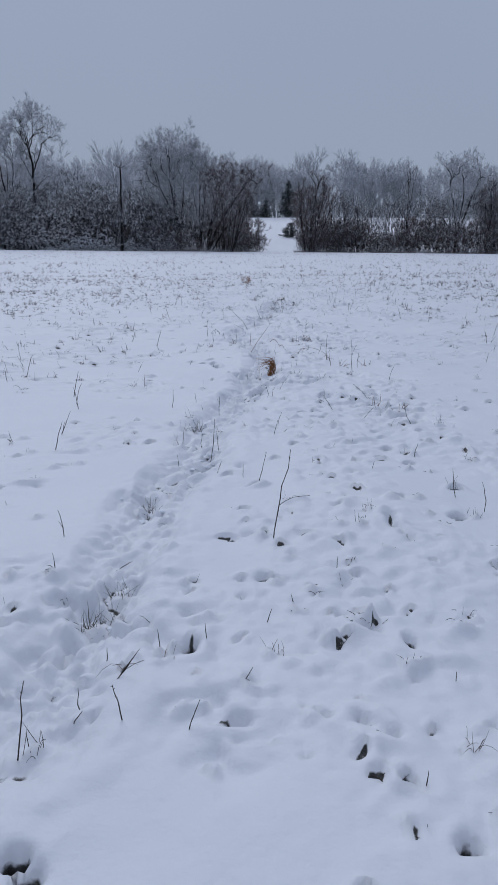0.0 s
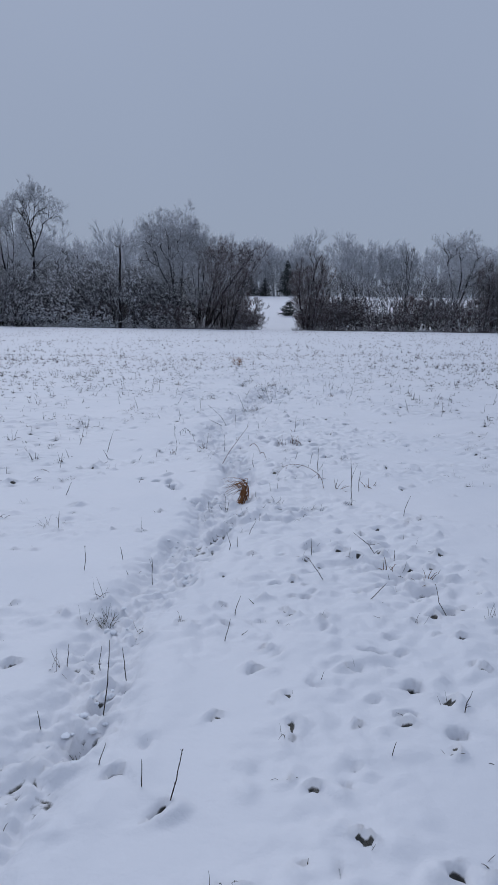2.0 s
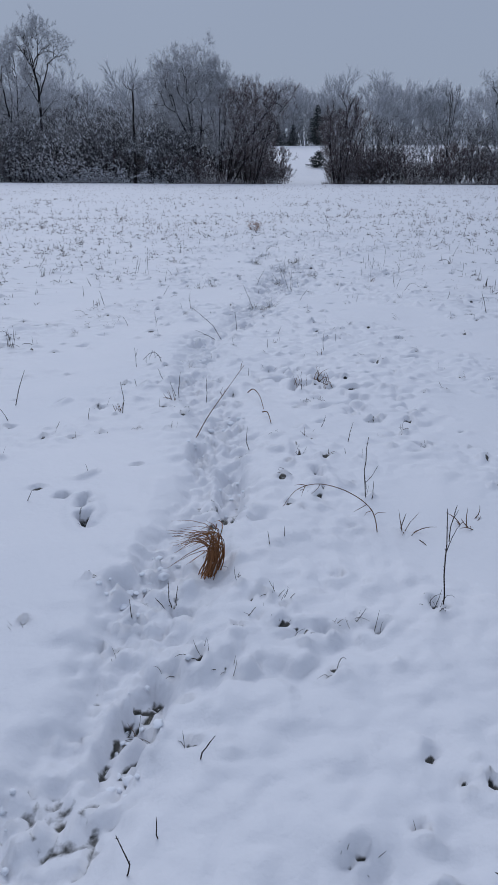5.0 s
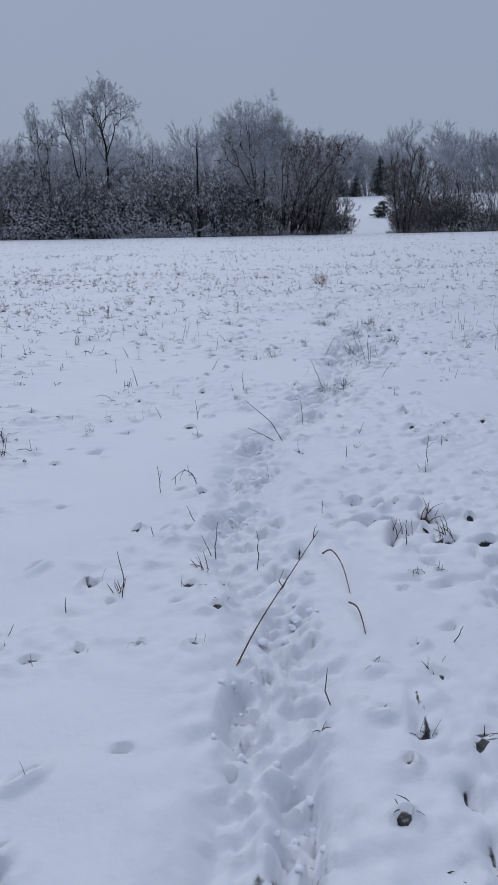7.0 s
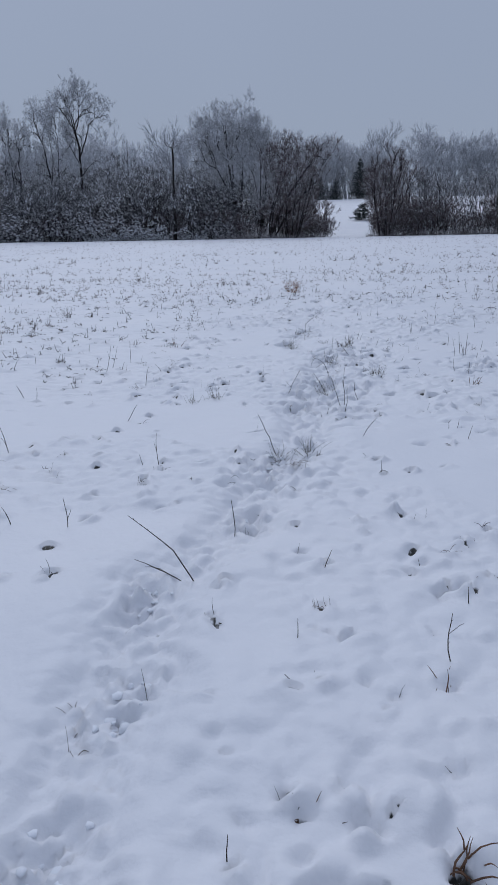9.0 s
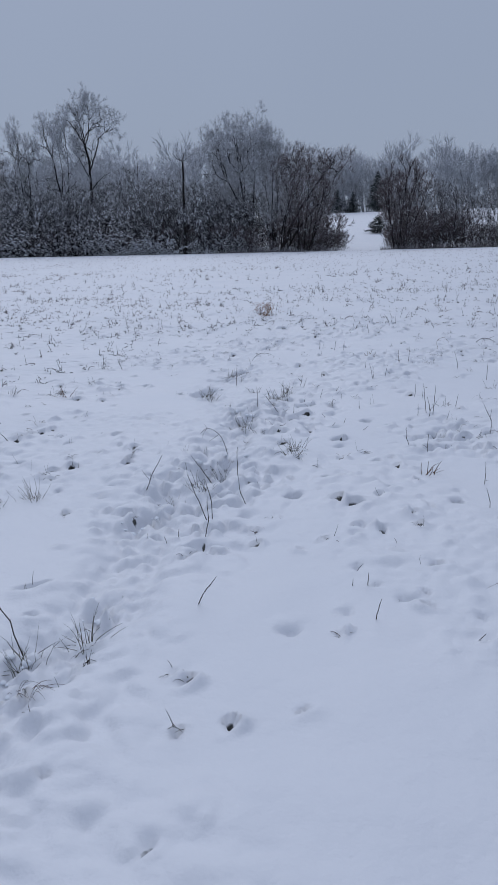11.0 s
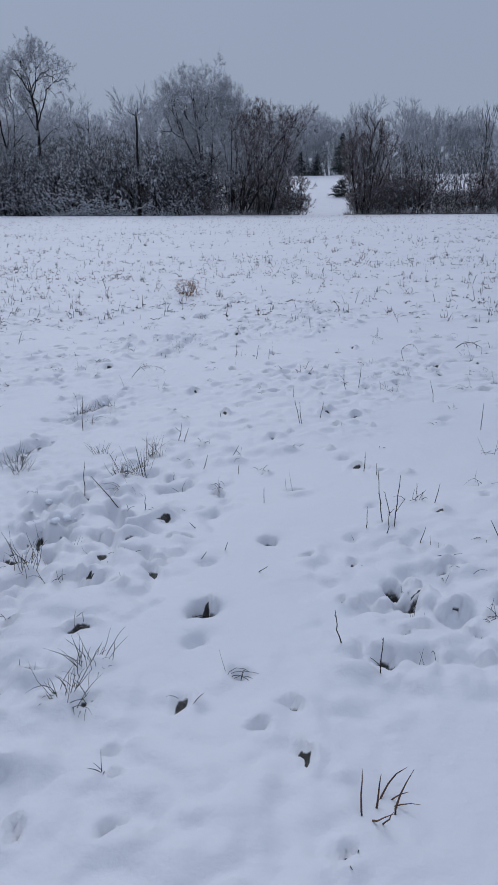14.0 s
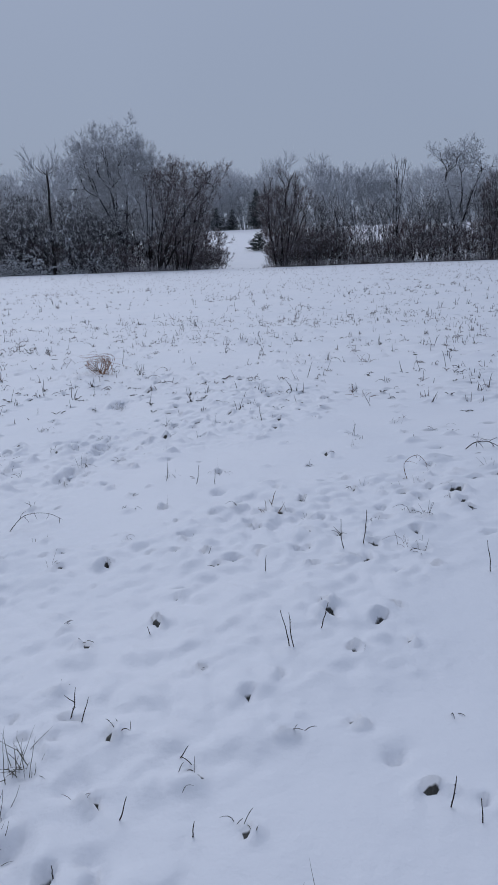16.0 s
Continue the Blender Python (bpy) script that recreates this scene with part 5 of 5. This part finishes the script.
STALKS_G = [
    (0.68, 19.56, 0.04, 0.11), (2.48, 19.83, -0, 0.17), (0.03, 19.84, 0.01, 0.22), (1.42, 19.89, -0.03, 0.14), (1.4, 19.9, -0.04, 0.15), (1.51, 20.02, 0.03, 0.12),
    (0.88, 20.06, -0, 0.04), (2.29, 20.44, -0.04, 0.16), (1.34, 20.56, 0, 0.08), (1.72, 20.75, -0.03, 0.15), (1.8, 20.77, 0.01, 0.17), (1.08, 21.86, 0.01, 0.09),
    (0.96, 21.9, 0.03, 0.12), (0.77, 22, 0.02, 0.12),
]


def weed_stalk(x, y, dx, dz, seed):
    """One dry stalk, from its foot in the snow to its tip."""
    rng = random.Random(seed)
    s = Soup()
    foot, tip = Vector((0, 0, -0.05)), Vector((dx, rng.uniform(-0.06, 0.02), max(dz, 0.03)))
    ln = tip.length
    mid = foot.lerp(tip, 0.5) + Vector((rng.gauss(0, 0.05), rng.gauss(0, 0.05), rng.uniform(0, 0.05))) * ln
    pts = [foot.lerp(mid, t * 2) if t < 0.5 else mid.lerp(tip, t * 2 - 1) for t in (0, 0.18, 0.36, 0.5, 0.64, 0.82, 1)]
    pts = [p + Vector((rng.gauss(0, 0.008), rng.gauss(0, 0.008), 0)) * ln if 0 < k < 6 else p for k, p in enumerate(pts)]
    r = 0.0017 + 0.0022 * min(ln, 0.5)
    s.tube(pts, [r * q for q in (1.1, 1.05, 1, 0.95, 0.85, 0.7, 0.45)], 5)
    if ln > 0.12:
        for _ in range(int(3 + ln * 22)):
            p, d = along(pts, rng.uniform(0.3, 0.99))
            s.spike(p, fan_out(rng, d, 35) * rng.uniform(0.005, 0.013), 0.0018)
        if rng.random() < 0.35:
            p, d = along(pts, rng.uniform(0.3, 0.7))
            q = bend(rng, p, fan_out(rng, d, 35), ln * 0.35, 4, 0.12, -0.08)
            s.tube(q, [r * 0.7, r * 0.6, r * 0.55, r * 0.5, r * 0.3], 4)
    ob = new("weed_stalk", s.mesh("weed_stalk", STALK))
    ob.location = (x, y, ground_z(x, y))
    kind = "leaning" if abs(dx) > 0.5 * dz else "upright"
    return tagged(ob, f"{kind} dark dried weed stalk sticking out of the snow", "weed", "weed stalks in the snow")


for n, (x, y, dx, dz) in enumerate(STALKS_A + STALKS_B + STALKS_C + STALKS_D + STALKS_E + STALKS_F + STALKS_G):
    weed_stalk(x, y, dx, dz, 300 + n)


def arched(points, x, y, r, material, name, label, category, seed, twigs=6):
    """A long stalk bowed over, its points given from its foot."""
    rng = random.Random(seed)
    s = Soup()
    pts = [Vector(p) for p in points]
    fine = []
    for k in range(len(pts) - 1):
        a, b, c, d = pts[max(k - 1, 0)], pts[k], pts[k + 1], pts[min(k + 2, len(pts) - 1)]
        for j in range(5):
            t = j / 5
            fine.append(0.5 * ((2 * b) + (c - a) * t + (2 * a - 5 * b + 4 * c - d) * t * t + (3 * b - a - 3 * c + d) * t ** 3))
    fine.append(pts[-1])
    s.tube(fine, [r * (1 - 0.6 * k / (len(fine) - 1)) for k in range(len(fine))], 5)
    for _ in range(twigs):
        p, d = along(fine, rng.uniform(0.05, 0.98))
        q = bend(rng, p, fan_out(rng, d, 60), rng.uniform(0.03, 0.09), 3, 0.3, -0.25)
        s.tube(q, [r * 0.6, r * 0.6, r * 0.4, r * 0.15], 4)
    ob = new(name, s.mesh(name, material))
    ob.location = (x, y, ground_z(x, y))
    return tagged(ob, label, category)


arched([(0, 0, -0.04), (-0.03, 0.02, 0.09), (-0.13, 0.03, 0.17), (-0.26, 0.05, 0.20), (-0.36, 0.05, 0.17), (-0.42, 0.04, 0.09)], 0.83, 8.68, 0.0027, LEAF, "bent_grass", "long brown grass stem bowed over the snow", "grass", 1)
arched([(0, 0, -0.03), (0.06, 0, 0.07), (0.12, 0.01, 0.10), (0.18, 0.02, 0.07)], 1.95, 15.75, 0.0022, STALK, "bent_grass", "thin dark stem bowed over the snow", "grass", 2)
arched([(0, 0, -0.03), (-0.05, 0, 0.13), (-0.14, 0.01, 0.19), (-0.2, 0.02, 0.15)], 0.36, 17.28, 0.0022, STALK, "bent_grass", "thin dark stem bowed over the snow", "grass", 3)
arched([(0, 0, -0.03), (0.1, 0, 0.08), (0.22, 0.01, 0.09), (0.3, 0.02, 0.05)], -0.02, 21.3, 0.0022, STALK, "bent_grass", "dark stem bowed low over the snow", "grass", 4)
arched([(0, 0, -0.03), (-0.03, 0, 0.09), (0.05, 0.01, 0.14), (0.11, 0.02, 0.08)], 2.24, 21.75, 0.0022, LEAF, "bent_grass", "brown stem bowed over the snow", "grass", 5)
arched([(0, 0, -0.03), (0.08, 0, 0.04), (0.18, 0.01, 0.045), (0.27, 0.02, 0.0)], 2.75, 22.4, 0.004, STALK, "bent_grass", "dark stem bowed low over the snow", "grass", 6)
arched([(0, 0, -0.03), (-0.03, 0.01, 0.05), (-0.09, 0.02, 0.07), (-0.16, 0.01, 0.01)], -0.62, 11.84, 0.003, STALK, "bent_grass", "thin dark stem bowed over the snow", "grass", 7)
arched([(0, 0, 0.02), (0.04, -0.05, 0.06), (0.09, -0.18, 0.05), (0.13, -0.38, 0.0)], 0.15, 10.88, 0.0042, LEAF, "leaf_strip", "long curled brown leaf lying over the snow", "leaf", 8, 0)
arched([(0, 0, 0.02), (0.03, -0.09, 0.05), (0.05, -0.18, 0.04), (0.07, -0.27, -0.01)], 0.27, 10.43, 0.0042, LEAF, "leaf_strip", "short curled brown leaf lying over the snow", "leaf", 9, 0)
arched([(0, 0, -0.04), (0.08, 0.12, 0.10), (0.18, 0.26, 0.23), (0.285, 0.41, 0.36)], -0.14, 9.97, 0.0034, LEAF, "weed_stalk", "long leaning russet-brown weed stalk over a footprint", "weed", 10, 3)


def tuft(x, y, blades, size, spread_out, material, name, label, seed, droop=0.1, width=0.0017):
    rng = random.Random(seed)
    s = Soup()
    for k in range(blades):
        a = rng.uniform(0, 6.2832)
        tilt = spread_out * rng.uniform(0.05, 1.0)
        low = k >= blades * 0.45
        p = Vector((rng.gauss(0, 0.22) * size, rng.gauss(0, 0.22) * size, -0.04))
        ln = size * (rng.uniform(0.25, 0.5) if low else rng.uniform(0.6, 1.2)) + 0.04
        q = bend(rng, p, Vector((tilt * math.cos(a), tilt * math.sin(a), 1)), ln, 5, 0.13, -droop * rng.uniform(0.3, 1.5) * (2.5 if low else 1))
        w = width * rng.uniform(0.7, 1.2)
        s.tube(q, [w, w, w * 0.9, w * 0.75, w * 0.55, w * 0.2], 3, False)
    ob = new(name, s.mesh(name, material))
    ob.location = (x, y, ground_z(x, y))
    return tagged(ob, label, "grass")


GREEN_TUFTS = [
    (-0.65, 2.82, 0.17), (-0.6, 2.98, 0.11), (-0.7, 2.72, 0.1), (-0.62, 4.05, 0.09), (-0.66, 4.2, 0.08), (-0.03, 7.6, 0.07), (-0.4, 4.82, 0.1), (-0.51, 5.88, 0.1),
    (-4.35, 23.2, 0.28), (2.79, 19.8, 0.18), (-0.1, 19.09, 0.15), (0.36, 17.98, 0.17), (0.38, 16.86, 0.15), (0.18, 16.39, 0.12), (0.56, 19.13, 0.14), (0.81, 17.34, 0.13),
    (-0.08, 20.16, 0.12), (0.29, 19.34, 0.1), (-0.04, 13.44, 0.07), (0.22, 14.8, 0.15), (0.31, 16.55, 0.14), (-0.14, 19.19, 0.14), (0.05, 14.64, 0.16), (-0.62, 16.28, 0.13),
    (-0.79, 16.18, 0.12), (0.6, 19.34, 0.13), (0.81, 17.15, 0.12), (-0.01, 20.31, 0.09), (0.59, 19.03, 0.12), (0.09, 24.58, 0.12), (-0.59, 27.22, 0.1), (0.48, 18.99, 0.09),
]
for n, (x, y, size) in enumerate(GREEN_TUFTS):
    tuft(x, y, 34, size * 0.85, 0.8, GRASS, "grass_tuft", "tuft of dull green-grey grass in a snow hollow", 500 + n, width=0.0014)
for n, (x, y, size) in enumerate(HOLES_FRONT + HOLES_MIDDLE + HOLES_FAR):
    tuft(x, y, 5, 0.03 + 0.8 * size, 1.1, STALK, "grass_tuft", "few dark grass blades under a cap of snow", 1500 + n, droop=0.3, width=0.0016)
LEAF_CLUMPS = [(0.53, 11.25, 0.17), (0.75, 11.19, 0.14), (0.56, 10.0, 0.09), (0.72, 12.15, 0.13), (0.68, 11.5, 0.16), (0.32, 11.6, 0.10), (-1.53, 19.2, 0.2), (1.64, 16.81, 0.19), (1.37, 21.35, 0.2), (2.43, 24.5, 0.22), (2.84, 26.95, 0.26),
               (0.95, 8.72, 0.18), (1.05, 6.6, 0.13), (1.22, 6.38, 0.15), (-0.02, 7.55, 0.17), (1.25, 8.8, 0.16), (-0.36, 10.7, 0.12), (-0.69, 10.5, 0.10)]
for n, (x, y, size) in enumerate(LEAF_CLUMPS):
    tuft(x, y, 14, size * 0.62, 0.7, LEAF, "dead_leaf_clump", "clump of curled brown dead leaves in the snow", 560 + n, 0.22, 0.0030)


def straw_clump(x, y, size, seed, blades=60, turn=0.0, spread=1.0):
    """A bunch of russet grass that rises from one root and bows over to one side."""
    rng = random.Random(seed)
    root = tagged(new("straw_clump"), "bent clump of russet dry grass in the snow", "grass")
    root.location, root.rotation_euler = (x, y, ground_z(x, y) + 0.01), (0, 0, radians(turn))
    for _ in range(blades):
        s = Soup()
        k = rng.uniform(0.6, 1.1)
        p0 = Vector((rng.gauss(0, 0.025), rng.gauss(0, 0.02), -0.04))
        p1 = p0 + Vector((rng.gauss(0.04, 0.02), rng.gauss(0.02, 0.03), 0.14 * k))
        p2 = Vector((rng.gauss(0.10, 0.04), rng.gauss(0.06, 0.04), 0.27 * k))
        p3 = Vector((rng.uniform(-0.20, 0.02), rng.gauss(0.05, 0.06), rng.uniform(0.03, 0.22)))
        out = []
        for j in range(9):
            t = j / 8
            out.append(((1 - t) ** 3 * p0 + 3 * t * (1 - t) ** 2 * p1 + 3 * t * t * (1 - t) * p2 + t ** 3 * p3) * size)
            out[-1].x *= spread
            out[-1].z *= 1.25 - 0.25 * spread
        w = rng.uniform(0.0016, 0.0032) * (1.15 if spread > 1 else 1)
        s.tube(out, [w, w, w, w, w * 0.95, w * 0.85, w * 0.7, w * 0.5, w * 0.2], 3, False)
        part("blade", s, STRAW, root)
    return root


straw_clump(0.11, 8.40, 0.85, 601, 48)
straw_clump(-0.44, 26.9, 1.2, 602, 26, 0, 1.4)
straw_clump(-0.50, 26.95, 1.1, 603, 9, 170, 1.9)


def clutch(seed):
    rng = random.Random(seed)
    s = Soup()
    tip = Vector((rng.uniform(-0.09, 0.09), rng.uniform(-0.09, 0.09), rng.uniform(0.08, 0.24)))
    q = bend(rng, Vector((0, 0, -0.05)), tip, tip.length + 0.05, 5, 0.1, 0)
    s.tube(q, [0.003, 0.003, 0.0028, 0.0025, 0.002, 0.001], 4, False)
    if rng.random() < 0.5:
        p, d = along(q, 0.4)
        s.tube(bend(rng, p, fan_out(rng, d, 40), 0.07, 3, 0.2, -0.1), [0.002, 0.002, 0.0016, 0.001], 3, False)
    return s.mesh("weed_stalk", STALK)


shapes = [clutch(700 + k) for k in range(10)]
for n in range(170):
    y = 3 + 25 * rng.random()
    x = rng.uniform(-0.36, 0.36) * (y + 2) * 1.1 + 0.5
    if -1.2 < x < 2.2 and y < 23:
        continue
    ob = new("weed_stalk", shapes[n % 10])
    ob.location, ob.rotation_euler = (x, y, ground_z(x, y)), (0, 0, rng.uniform(0, 6.28))
    tagged(ob, "short dark dried weed stalk sticking out of the snow", "weed", "weed stalks in the snow")


def blade(s, r, p, tip, bow, w):
    """A thin stem from p that bows over to its tip."""
    mid = p.lerp(tip, 0.5) + bow
    out = [(1 - t) * (1 - t) * p + 2 * t * (1 - t) * mid + t * t * tip for t in (0, 0.3, 0.55, 0.8, 1)]
    s.tube(out, [w, w, w * 0.9, w * 0.7, w * 0.3], 3, False)


def bent_clump(s, r, base, k, w):
    """A handful of leaves and stems from one root, bowed over and matted."""
    way = r.uniform(0, 6.2832)
    for _ in range(r.randint(4, 11)):
        a = way + r.gauss(0, 0.9)
        ln = r.uniform(0.06, 0.20) * k
        p = base + Vector((r.gauss(0, 0.025), r.gauss(0, 0.02), -0.01))
        tip = p + Vector((math.cos(a), math.sin(a) * 0.7, r.uniform(-0.05, 0.35))) * ln
        blade(s, r, p, tip, Vector((-0.2 * math.cos(a), 0, r.uniform(0.25, 0.7))) * ln, w * r.uniform(0.7, 1.5))
    if r.random() < 0.5:
        ln = r.uniform(0.10, 0.24) * k
        p = base + Vector((r.gauss(0, 0.03), 0, -0.01))
        blade(s, r, p, p + Vector((r.gauss(0, 0.3), 0, 1)) * ln, Vector((r.gauss(0, 0.08), 0, 0)) * ln, w * 0.7)


def field_growth():
    """Grass blades and stems too many to count, all over the meadow."""
    g = np.random.default_rng(77)
    px, py, size = [], [], []
    # in the strewn hollows near by
    for row in HOLLOWS[:2]:
        gx, gy = np.meshgrid(np.arange(-14 / row[0], 15 / row[0]), np.arange(1.5 / row[0], 34 / row[0]))
        hx, hy, a, r, on, q1, q2, q3 = hollow(np.floor(gx.ravel()), np.floor(gy.ravel()), row)
        keep = on & (np.abs(hx - 0.5) < 0.40 * (hy + 3) + 1) & (q3 > (0.30 if row[0] < 0.3 else 0.1))
        px.append(hx[keep])
        py.append(hy[keep])
        size.append(np.full(keep.sum(), 0.55 if row[0] < 0.3 else 0.85))
    for y0, y1, thick, grow in ((14, 30, 4.0, 0.8), (30, 52, 3.4, 0.9), (52, 98, 2.2, 0.85)):
        lo = lambda q: 0.40 * (q + 3) + 2
        area = (y1 - y0) * 2 * lo((y0 + y1) / 2)
        k = int(area * thick)
        y = g.uniform(y0, y1, k)
        x = 0.5 + g.uniform(-1, 1, k) * lo(y)
        keep = grad_noise(x * 0.22, y * 0.22, 71) + 0.8 * grad_noise(x * 0.7, y * 0.7, 72) + g.uniform(-0.6, 0.6, k) > -0.15
        keep &= (x < -1.0) | (x > 1.8) | (y > 22)
        px.append(x[keep])
        py.append(y[keep])
        size.append(np.full(keep.sum(), grow))
    px, py, size = np.concatenate(px), np.concatenate(py), np.concatenate(size)
    pz = lie(px, py) + relief(px, py)[0] * np.where(py < 30, 1, 0.4)
    pale, dark = Soup(), Soup()
    r = random.Random(78)
    for x, y, z, k in zip(px.tolist(), py.tolist(), pz.tolist(), size.tolist()):
        w = 0.0016 + 0.00007 * min(y, 70)
        base = Vector((x, y, z - 0.01))
        near = y < 26
        beside = abs(x - 0.6) < 2.4 and y < 24
        w = 0.0011 if beside else w
        if beside and r.random() < 0.08:
            continue
        s = dark if r.random() < (0.75 if near else 0.3 if y < 45 else 0) else pale
        if 9 < y < 45 and r.random() < 0.05:
            bent_clump(s, r, base, k * 0.8, w * 0.9)
            continue
        # matted leaves in the hollow
        for _ in range(3):
            a = r.uniform(0, 6.2832)
            ln = r.uniform(0.025, 0.075) * k
            p = base + Vector((r.gauss(0, 0.018), r.gauss(0, 0.012), 0.004))
            if near:
                blade(s, r, p, p + Vector((math.cos(a), math.sin(a), r.uniform(0.1, 0.6))) * ln, Vector((0, 0, r.uniform(0.1, 0.5))) * ln, w * r.uniform(0.8, 1.5))
            else:
                s.spike(p, Vector((math.cos(a), math.sin(a), r.uniform(0.15, 1.0))) * ln, w * r.uniform(1.0, 2.2))
        kind = r.random()
        if y > 52:
            for _ in range(r.choice((0, 0, 1, 1, 2))):
                s.spike(base + Vector((r.gauss(0, 0.06), r.gauss(0, 0.06), 0)), Vector((r.gauss(0, 0.45), r.gauss(0, 0.3), 1)) * r.uniform(0.06, 0.18) * k, w * r.uniform(0.6, 1.1))
            continue
        if kind < 0.40:
            continue
        for _ in range(r.choice((1, 1, 2, 3)) if kind < 0.9 else 6):
            p = base + Vector((r.gauss(0, 0.02), r.gauss(0, 0.02), -0.01))
            ln = r.uniform(0.05, 0.16 if beside else 0.21) * k
            a = r.uniform(0, 6.2832)
            if r.random() < 0.66:
                tip, bow = p + Vector((r.gauss(0, 0.25), r.gauss(0, 0.2), 1)) * ln, Vector((r.gauss(0, 0.1), 0, 0)) * ln
            else:
                # bowed right over, its tip near the snow
                tip, bow = p + Vector((math.cos(a), math.sin(a) * 0.6, r.uniform(0.05, 0.45))) * ln * 1.1, Vector((-0.25 * math.cos(a), 0, r.uniform(0.4, 0.8))) * ln
            blade(s, r, p, tip, bow, w * r.uniform(0.7, 1.2))
    tagged(new("field_grass", pale.mesh("field_grass", PALE)), "thin dry grass blades poking through the snow", "grass", kind="stuff")
    tagged(new("dark_grass", dark.mesh("dark_grass", STALK)), "dark matted grass blades in hollows of the snow", "grass", kind="stuff")


field_growth()


def clods():
    """Lumps of broken snow lying in the footprints."""
    r = random.Random(88)
    s = Soup()
    spots = []
    for fx, fy, hw, hl, turn, deep, show in PRINTS:
        a = radians(turn)
        for _ in range(int(8 + 600 * hw * hl)):
            u, v = r.gauss(0, 0.6) * hw, r.uniform(-1.05, 1.05) * hl
            x, y = fx + u * math.cos(a) + v * math.sin(a), fy - u * math.sin(a) + v * math.cos(a)
            q = r.uniform(0.005, 0.020) * (1.3 if r.random() < 0.3 else 0.8)
            spots.append((x, y, q))
    spots = np.array(spots)
    heights = lie(spots[:, 0], spots[:, 1]) + relief(spots[:, 0].copy(), spots[:, 1].copy())[0]
    for (x, y, q), z in zip(spots.tolist(), heights.tolist()):
        z -= q * 0.1
        first, tilt, flat = len(s.v), r.uniform(0, 6.28), r.uniform(0.35, 0.8)
        for lat, n in ((-0.55, 5), (0.25, 6), (0.8, 4)):
            for j in range(n):
                w = 6.2832 * j / n + tilt + lat
                k = q * math.sqrt(1 - lat * lat) * r.uniform(0.75, 1.25)
                s.v.append((x + k * math.cos(w), y + k * math.sin(w) * 1.1, z + q * lat * flat * r.uniform(0.8, 1.2)))
        rings = [list(range(first, first + 5)), list(range(first + 5, first + 11)), list(range(first + 11, first + 15))]
        for lo_ring, hi_ring in zip(rings, rings[1:]):
            for j in range(len(lo_ring)):
                k0, k1 = round(j * len(hi_ring) / len(lo_ring)), round((j + 1) * len(hi_ring) / len(lo_ring))
                f = (lo_ring[j], lo_ring[(j + 1) % len(lo_ring)], hi_ring[k1 % len(hi_ring)], hi_ring[k0 % len(hi_ring)])
                f = tuple(dict.fromkeys(f))
                if len(f) > 2:
                    s.f.append(f)
        s.f.append(tuple(rings[-1]))
    return tagged(new("snow_clods", s.mesh("snow_clods", LOAD)), "small clods of broken snow in the footprints", "snow", kind="stuff")


clods()
